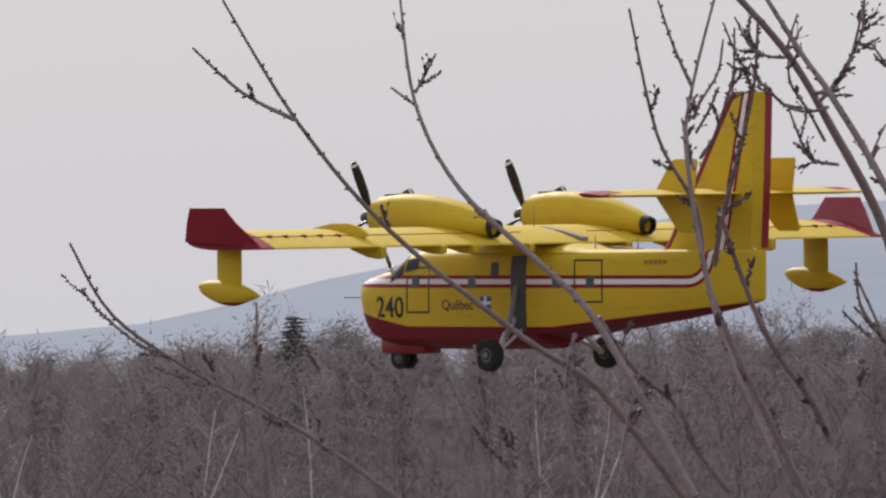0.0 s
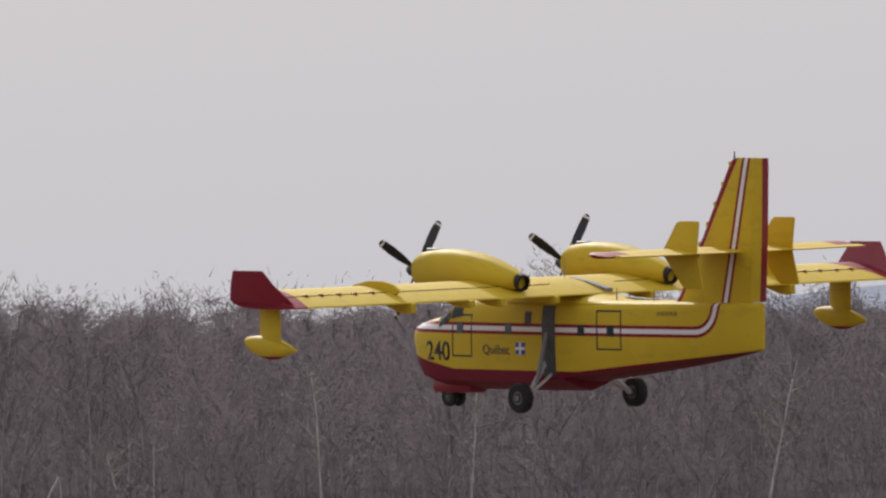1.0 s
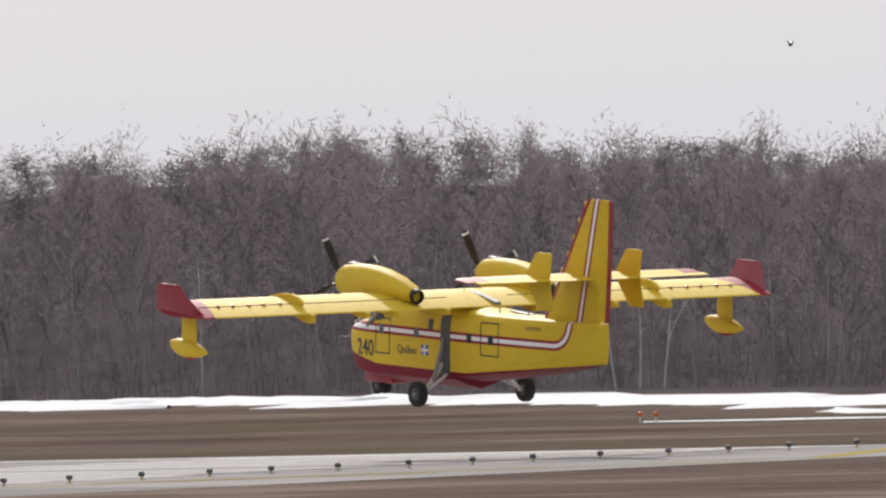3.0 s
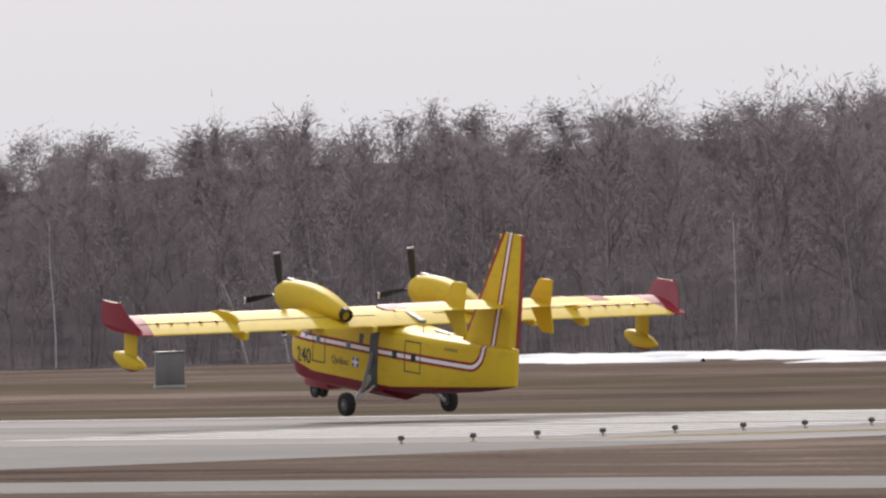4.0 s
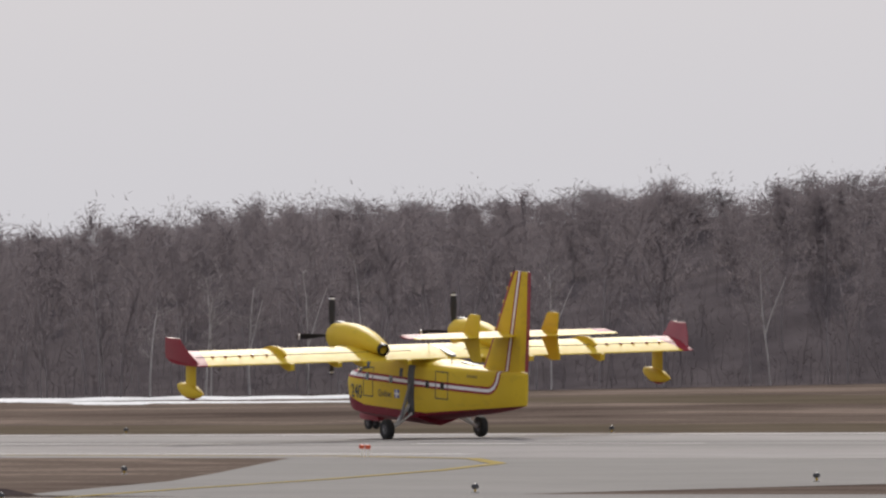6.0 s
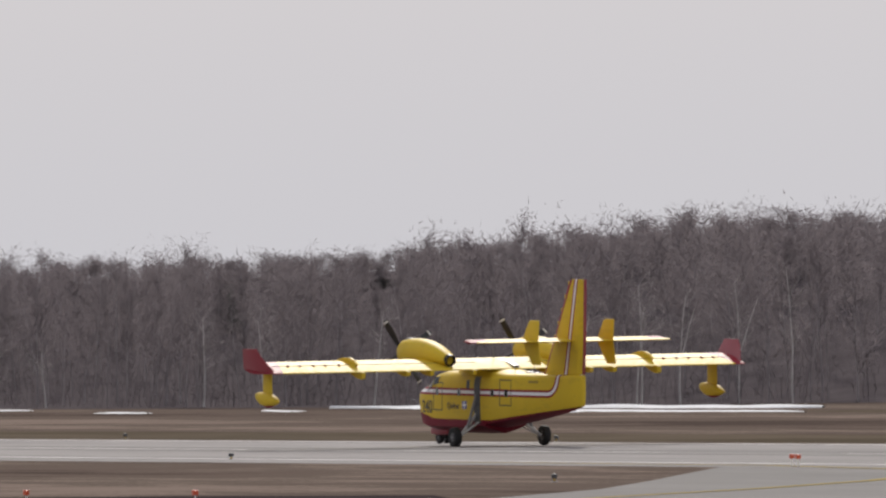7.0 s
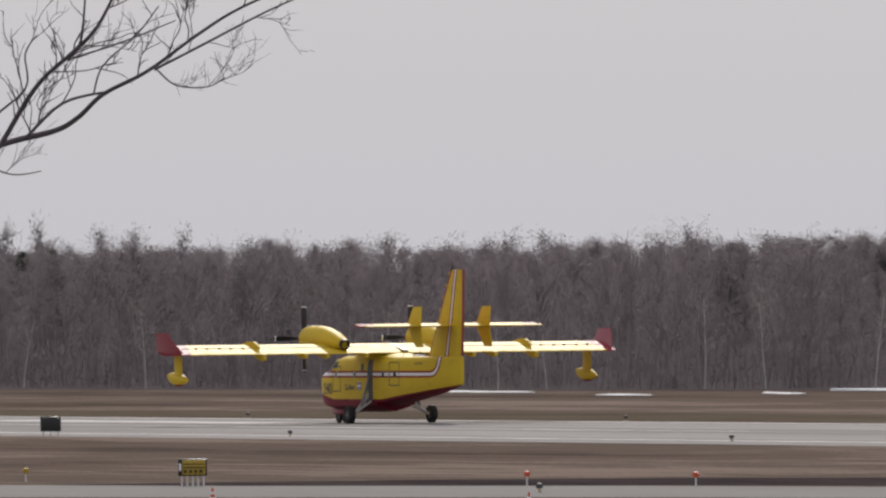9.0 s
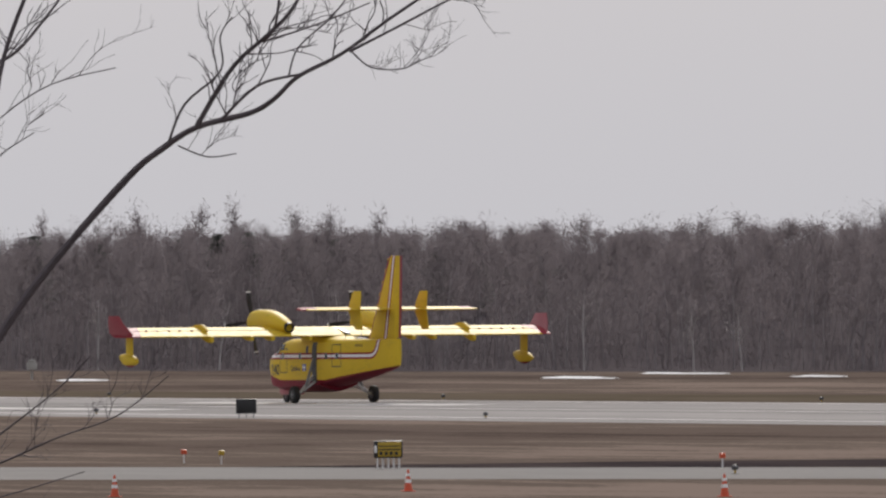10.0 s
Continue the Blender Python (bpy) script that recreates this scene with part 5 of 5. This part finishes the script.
def near_branches(name, label, distance, lines, seed, twig, every, buds, bark, base=None, wild=0.6, curl=0.12, depth=1, lift=0.1, rise=0.0, slim=1.0):
    """A shrub or tree near the camera: its bending stems, with twigs grown along them."""
    rng = random.Random(seed)
    t = thing(name, label, "tree" if name.endswith("tree") else "shrub")
    bud_bm = bmesh.new()
    for tip_r, root_r, dots, far in lines:
        tip_r, root_r = tip_r * slim, root_r * slim
        share = 0.34 if len(dots) > 8 else 1.0
        pts = [spot(b, e + rise, distance + far * k / max(1, len(dots) - 1)) for k, (b, e) in enumerate(dots)]
        stem_bm = bmesh.new()
        fine = limb(stem_bm, pts, tip_r, root_r, 7)
        spray(stem_bm, bud_bm, fine, rng, every * (0.5 if tip_r > 0.0035 and buds else 1), twig, min(tip_r, 0.0024) * 0.95, wild, buds, curl, depth, share, lift)
        part("branch", stem_bm, M[bark], t)
    if base:
        for top, foot, r in base:
            a, b = spot(top[0], top[1] + rise, top[2]), spot(*foot)
            b.z = ground_height(b.x, b.y) - 0.1
            stem_bm = bmesh.new()
            limb(stem_bm, [a, a.lerp(b, 0.3) + Vector((0.03, 0.02, 0)), a.lerp(b, 0.7), b], r, r * 1.6, 8)
            part("stem", stem_bm, M[bark], t)
    if buds:
        tagged(part("buds", bud_bm, M["bud"], t, "dark reddish buds"), kind="stuff")
    else:
        bud_bm.free()
    return t


near_branches("budding_shrub", "leafless budding maple stems close to the camera", 24.0, [
    (0.0022, 0.0075, [(42.37, 1.803), (42.66, 1.295), (43.03, 0.83), (43.57, 0.371), (43.87, 0.152), (44.2, -0.3)], 0.6),
    (0.0022, 0.004, [(42.24, 1.61), (42.44, 1.418), (42.65, 1.302)], 0.1),
    (0.0022, 0.0075, [(43.1, 1.781), (43.15, 1.349), (43.32, 0.995), (43.65, 0.671), (43.88, 0.408), (44.25, -0.302)], -0.5),
    (0.002, 0.003, [(43.24, 1.556), (43.15, 1.396)], 0.0),
    (0.002, 0.003, [(43.05, 1.422), (43.16, 1.337)], 0.0),
    (0.0022, 0.007, [(44.04, 1.716), (44.14, 1.19), (44.29, 0.883), (44.34, 0.532), (44.6, -0.08), (44.75, -0.4)], 0.4),
    (0.0022, 0.006, [(44.44, 1.9), (44.29, 1.383), (44.26, 1.07), (44.37, 0.392), (44.6, -0.2)], -0.3),
    (0.002, 0.0035, [(44.16, 1.747), (44.22, 1.55), (44.29, 1.383)], 0.0),
    (0.0055, 0.0095, [(44.35, 1.9), (44.66, 1.545), (44.85, 1.214), (45.07, 0.742), (45.2, 0.1)], 0.5),
    (0.002, 0.004, [(45.01, 1.72), (44.93, 1.444), (44.81, 1.308)], 0.0),
    (0.004, 0.007, [(44.6, 1.75), (44.75, 1.496), (44.86, 1.33), (45.07, 0.951), (45.3, 0.4)], -0.2),
    (0.002, 0.004, [(44.93, 0.607), (45.05, 0.324), (45.2, 0.0)], 0.0),
    (0.0018, 0.003, [(44.423, 1.577), (44.396, 1.438), (44.322, 1.324), (44.292, 1.255)], 0.1),
    (0.0018, 0.003, [(44.398, 1.38), (44.356, 1.288), (44.3, 1.197)], 0.1),
    (0.0018, 0.003, [(44.243, 1.257), (44.259, 1.163), (44.286, 1.046)], -0.1),
    (0.0018, 0.0032, [(44.471, 1.622), (44.461, 1.436), (44.419, 1.298), (44.376, 1.183), (44.315, 1.092)], 0.2),
    (0.0024, 0.005, [(44.57, 1.665), (44.548, 1.41), (44.5, 1.202), (44.453, 1.041), (44.388, 0.81), (44.359, 0.649)], 0.3),
    (0.0018, 0.0036, [(44.425, 1.646), (44.49, 1.482), (44.569, 1.398), (44.625, 1.338), (44.682, 1.29), (44.762, 1.268), (44.844, 1.284)], 0.2),
    (0.0018, 0.003, [(44.473, 1.668), (44.538, 1.538), (44.607, 1.501), (44.676, 1.494)], 0.0),
    (0.002, 0.0036, [(45.01, 1.744), (44.993, 1.582), (44.919, 1.445), (44.858, 1.354), (44.788, 1.344)], 0.0),
    (0.0016, 0.0026, [(44.733, 1.672), (44.703, 1.591), (44.681, 1.51)], 0.0),
    (0.0018, 0.003, [(44.687, 1.475), (44.696, 1.382), (44.762, 1.275), (44.828, 1.145)], 0.1),
    (0.0018, 0.0032, [(44.682, 1.29), (44.713, 1.195), (44.746, 1.113), (44.779, 1.066), (44.883, 1.046)], 0.0),
    (0.0018, 0.003, [(45.079, 1.207), (45.024, 1.093), (45.01, 1.023)], 0.0),
    (0.0018, 0.003, [(45.027, 1.546), (45.089, 1.451), (45.136, 1.345)], 0.0),
    (0.002, 0.0045, [(44.94, 0.642), (44.947, 0.49), (44.99, 0.396), (45.068, 0.277), (45.12, 0.09)], 0.1),
    (0.0018, 0.003, [(44.876, 0.446), (44.943, 0.374), (45.0, 0.326)], 0.0),
    (0.004, 0.0065, [(44.389, 0.857), (44.452, 0.646), (44.538, 0.41), (44.625, 0.245), (44.726, 0.102), (44.813, -0.087)], 0.3),
    (0.004, 0.0065, [(43.876, 0.454), (44.009, 0.241), (44.19, 0.072), (44.255, -0.092), (44.388, -0.282)], 0.2),
    (0.002, 0.0036, [(44.004, 0.427), (43.966, 0.335), (43.952, 0.266)], 0.0),
    (0.002, 0.0036, [(43.781, 0.388), (43.743, 0.273), (43.727, 0.134)], 0.0),
    (0.0022, 0.004, [(44.044, 0.24), (44.006, 0.125), (43.952, -0.106)], 0.0),
    (0.002, 0.0034, [(44.219, 0.258), (44.189, 0.049)], 0.0),
    (0.003, 0.004, [(44.963, 0.257), (44.935, 0.119), (44.991, 0.047)], 0.0),
], 21, 0.05, 0.2, True, "near_bark", [((44.22, -0.3, 24.6), (44.8, 0, 24.6), 0.0085), ((44.25, -0.302, 23.5), (44.6, 0, 23.6), 0.0085), ((44.75, -0.4, 24.4), (45.0, 0, 24.4), 0.008), ((44.6, -0.2, 23.7), (44.9, 0, 23.9), 0.008), ((45.2, 0.1, 24.5), (45.4, 0, 24.5), 0.011)], rise=0.037)
near_branches("low_shrub", "leafless low shrub with arching pale stem", 24.0, [
    (0.0022, 0.006, [(41.71, 0.824), (41.88, 0.517), (42.21, 0.274), (42.61, 0.041), (43.02, -0.263), (43.3, -0.5)], 0.3),
    (0.002, 0.0032, [(42.47, 0.557), (42.465, 0.3), (42.46, 0.115)], 0.0),
    (0.002, 0.0032, [(42.74, 0.397), (42.71, 0.002), (42.77, -0.057)], 0.0),
    (0.0022, 0.0035, [(43.03, 0.248), (43.09, 0.06), (43.14, -0.127)], 0.0),
    (0.002, 0.0032, [(43.22, 0.277), (43.33, 0.053)], 0.0),
    (0.0022, 0.0035, [(43.36, 0.354), (43.38, 0.098), (43.41, -0.101)], 0.0),
    (0.002, 0.0035, [(43.77, 0.388), (43.73, 0.087)], 0.0),
    (0.0018, 0.003, [(41.755, 0.637), (41.799, 0.566), (41.855, 0.506), (41.968, 0.41), (42.083, 0.343), (42.129, 0.335)], 0.0),
    (0.0016, 0.0026, [(42.104, 0.301), (42.173, 0.252), (42.242, 0.227), (42.311, 0.225)], 0.0),
    (0.002, 0.003, [(42.28, 0.353), (42.285, 0.283), (42.307, 0.225)], 0.0),
    (0.0018, 0.003, [(42.224, 0.03), (42.212, -0.121), (42.215, -0.261)], 0.0),
    (0.002, 0.0035, [(43.444, 0.026), (43.499, -0.092), (43.52, -0.174)], 0.0),
    (0.002, 0.0035, [(43.55, -0.02), (43.62, -0.25)], 0.0), (0.002, 0.0035, [(43.48, 0.0), (43.5, -0.2)], 0.0),
], 22, 0.06, 0.10, True, "near_bark", [((43.3, -0.5, 24.3), (43.8, 0, 24.3), 0.007)] + [((b, e, 24.0), (b2, 0, 24.1), 0.0035) for b, e, b2 in ((42.46, 0.115, 42.9), (42.77, -0.057, 43.0), (43.14, -0.127, 43.3), (43.33, 0.053, 43.4), (43.41, -0.101, 43.5), (43.73, 0.087, 43.8), (43.62, -0.25, 43.7), (43.5, -0.2, 43.6))], rise=0.037)
near_branches("roadside_tree", "dark leafless tree reaching over the view", 30.0, [
    (0.0035, 0.015, [(22.65, 1.361), (22.32, 1.226), (22.13, 1.112), (21.92, 0.963), (21.74, 0.872), (21.64, 0.781), (21.54, 0.724), (21.32, 0.668), (21.17, 0.577), (21.03, 0.462), (20.73, 0.129), (20.52, -0.147), (20.26, -0.562)], 0.5),
    (0.0024, 0.005, [(22.67, 1.314), (22.46, 1.224), (22.34, 1.167), (22.13, 1.060), (21.95, 0.970)], 0.1),
    (0.004, 0.006, [(21.74, 0.879), (21.57, 0.835), (21.42, 0.697)], 0.05),
    (0.005, 0.009, [(21.81, 1.325), (21.72, 1.151), (21.62, 1.048), (21.50, 0.945), (21.42, 0.841), (21.32, 0.673)], 0.2),
    (0.003, 0.005, [(21.67, 1.280), (21.65, 1.094), (21.60, 1.013)], 0.1),
    (0.002, 0.005, [(21.47, 1.119), (21.42, 1.039), (21.42, 0.899), (21.27, 0.762), (21.20, 0.600)], 0.1),
    (0.002, 0.004, [(22.04, 1.171), (21.81, 1.081), (21.61, 1.020)], -0.1),
    (0.002, 0.0035, [(21.97, 1.230), (21.88, 1.115), (21.74, 0.989), (21.70, 0.873)], -0.1),
    (0.0018, 0.003, [(22.24, 0.936), (22.17, 0.897), (22.04, 0.904), (21.96, 0.970)], 0.05),
    (0.0018, 0.003, [(21.48, 0.557), (21.36, 0.545), (21.24, 0.592)], 0.05),
    (0.006, 0.010, [(20.68, 1.35), (20.53, 0.968), (20.44, 0.505), (20.2, -0.4)], 0.0),
    (0.003, 0.007, [(20.8, 1.25), (20.61, 1.014), (20.51, 0.945)], 0.0),
    (0.0018, 0.003, [(20.99, 0.916), (20.72, 0.85), (20.51, 0.713), (20.44, 0.6)], 0.1),
    (0.0018, 0.003, [(20.65, 0.653), (20.51, 0.562), (20.44, 0.45)], 0.1),
    (0.0018, 0.004, [(21.19, -0.353), (20.98, -0.513), (20.73, -0.602), (20.49, -0.704), (20.2, -0.8)], 0.1),
    (0.0018, 0.004, [(20.87, -0.267), (20.73, -0.405), (20.49, -0.588), (20.2, -0.8)], 0.1),
    (0.0018, 0.003, [(20.84, -0.743), (20.49, -0.843), (20.2, -0.9)], 0.1),
], 23, 0.17, 0.3, False, "near_dark", [((20.2, -0.4, 30.0), (19.9, 0, 30.2), 0.03), ((20.26, -0.562, 30.5), (19.5, 0, 30.3), 0.02), ((20.2, -0.8, 30.1), (19.92, 0, 30.2), 0.012)], 0.8, 0.24, 2, 1.1, slim=0.66)


# ---- a bird and the smoke of the touching tyres ----
bird = thing("bird", "small dark bird in flight far off", "bird")
bm = bmesh.new()
loft(bm, [[(x, r * math.cos(2 * math.pi * i / 8), r * 0.9 * math.sin(2 * math.pi * i / 8)) for i in range(8)] for x, r in ((0.14, 0.012), (0.1, 0.045), (0.0, 0.07), (-0.1, 0.045), (-0.2, 0.016))])
part("body", bm, M["black"], bird)
for s in (1, -1):
    bm = bmesh.new()
    loft(bm, [[(0.06, 0, 0.0), (-0.05, 0, 0.0), (-0.05, 0, 0.012), (0.06, 0, 0.012)], [(0.04, s * 0.07, 0.06), (-0.05, s * 0.07, 0.06), (-0.05, s * 0.07, 0.085), (0.04, s * 0.07, 0.085)], [(-0.02, s * 0.11, 0.1), (-0.05, s * 0.11, 0.1), (-0.05, s * 0.11, 0.112), (-0.02, s * 0.11, 0.112)]])
    part("wing", bm, M["black"], bird)

smoke = thing("tyre_smoke", "thin pale tyre smoke over the runway", "smoke")
puffs = []
rng = random.Random(3)
for k in range(7):
    bm = bmesh.new()
    bmesh.ops.create_icosphere(bm, subdivisions=3, radius=1.0)
    puff = part("puff", bm, M["smoke"], smoke)
    puffs.append((puff, -1.5 + 0.55 * k + rng.uniform(-0.3, 0.3), rng.uniform(-0.5, 0.5), rng.uniform(0.25, 0.5), (rng.uniform(0.8, 1.6), rng.uniform(0.5, 0.9), rng.uniform(0.25, 0.5))))


# ---- what moves ----
FLIGHT = [  # seconds, x, y, height of the gear, pitch, bank, yaw
    (0, -326.12, 311.24, 9.23, 1.75, -0.10, 0.29),
    (0.5, -351.05, 312.04, 7.73, 2.01, -0.63, 0.62),
    (1, -377.03, 312.69, 6.93, 2.42, -0.97, 0.75),
    (1.5, -402.84, 313.23, 5.64, 2.47, -0.52, 0.54),
    (2, -428.05, 313.72, 4.49, 2.67, -0.05, 0.19),
    (2.5, -453.53, 314.11, 3.26, 3.48, -0.02, -0.01),
    (3, -478.64, 314.46, 2.25, 4.50, -0.23, -0.05),
    (4.3, -543.20, 315.20, 0.05, 6.80, -0.38, 0.25),
    (4.5, -552.93, 315.36, 0.00, 6.70, -0.40, 0.30),
    (5, -576.98, 315.74, 0.00, 5.91, -0.51, 0.20),
    (5.5, -600.66, 316.10, 0.00, 5.20, -0.50, 0.20),
    (7, -667.09, 316.95, 0.00, 0.93, -0.30, 1.08),
    (7.5, -688.56, 317.04, 0.00, 0.30, -0.21, 1.34),
    (8, -709.51, 317.13, 0.00, 0.05, -0.15, 1.57),
    (8.5, -730.21, 317.21, 0.00, 0.00, -0.08, 1.75),
    (9, -750.80, 317.25, 0.00, 0.00, 0.05, 1.86),
    (9.5, -771.05, 317.30, 0.00, 0.00, 0.19, 1.86),
    (10, -790.75, 317.39, 0.00, -0.10, 0.30, 1.82),
]

SPIN = [(0, 65), (0.2, 52), (0.5, 44), (1, 32), (1.5, 8), (2, -12), (2.5, -60), (3, -115), (3.2, -135), (3.75, -180), (4.3, -225), (4.5, -285),
        (5, -320), (5.5, -360), (5.7, -405), (6.25, -480), (6.8, -555), (7.15, -580), (7.5, -600), (8.25, -660), (9, -720), (9.5, -770), (10, -818)]


SMOKE_AT = (-541.5, 313.2)  # where the main wheels first touch


def motions():
    rows = [(t, pose(x, y, z, bank, 0, 180 + yaw) @ pose(0, 0, 0, 0, -pitch, 0)) for t, x, y, z, pitch, bank, yaw in FLIGHT]
    walk(aircraft, rows)
    for s in (1, -1):
        walk(props[s], [(t, pose(4.55, s * 3.45, 5.0, a, 0, 0)) for t, a in SPIN])
        gears[s][1].location = (0, s * 2.64, 0.53)
    front_gear[1].location = (6.8, 0, 0.36)
    walk(bird, [(t, pose(*spot(b, e, 400), 0, 0, -20)) for t, b, e in ((0, 33.45, 0.51), (2, 34.29, 0.799), (2.5, 34.5, 0.87), (3, 34.67, 0.95), (10, 38.0, 1.9))])
    for k, (puff, dx, dy, z, size) in enumerate(puffs):
        puff.scale = size
        start = Vector((SMOKE_AT[0] + 0.5 * dx - dy, SMOKE_AT[1] + 0.87 * dx + dy, z))
        below, late = start - Vector((0, 0, z + 1.6)), start + Vector((-1.2, 1.5, 0.5 + 0.5 * z))
        walk(puff, [(0, pose(*below, 0, 0, 60)), (4.28, pose(*below, 0, 0, 60)), (4.46, pose(*start, 0, 0, 60)), (5.2, pose(*start.lerp(late, 0.35), 0, 0, 60)), (6.2, pose(*late, 0, 0, 60)), (10, pose(*late, 0, 0, 60))])


motions()
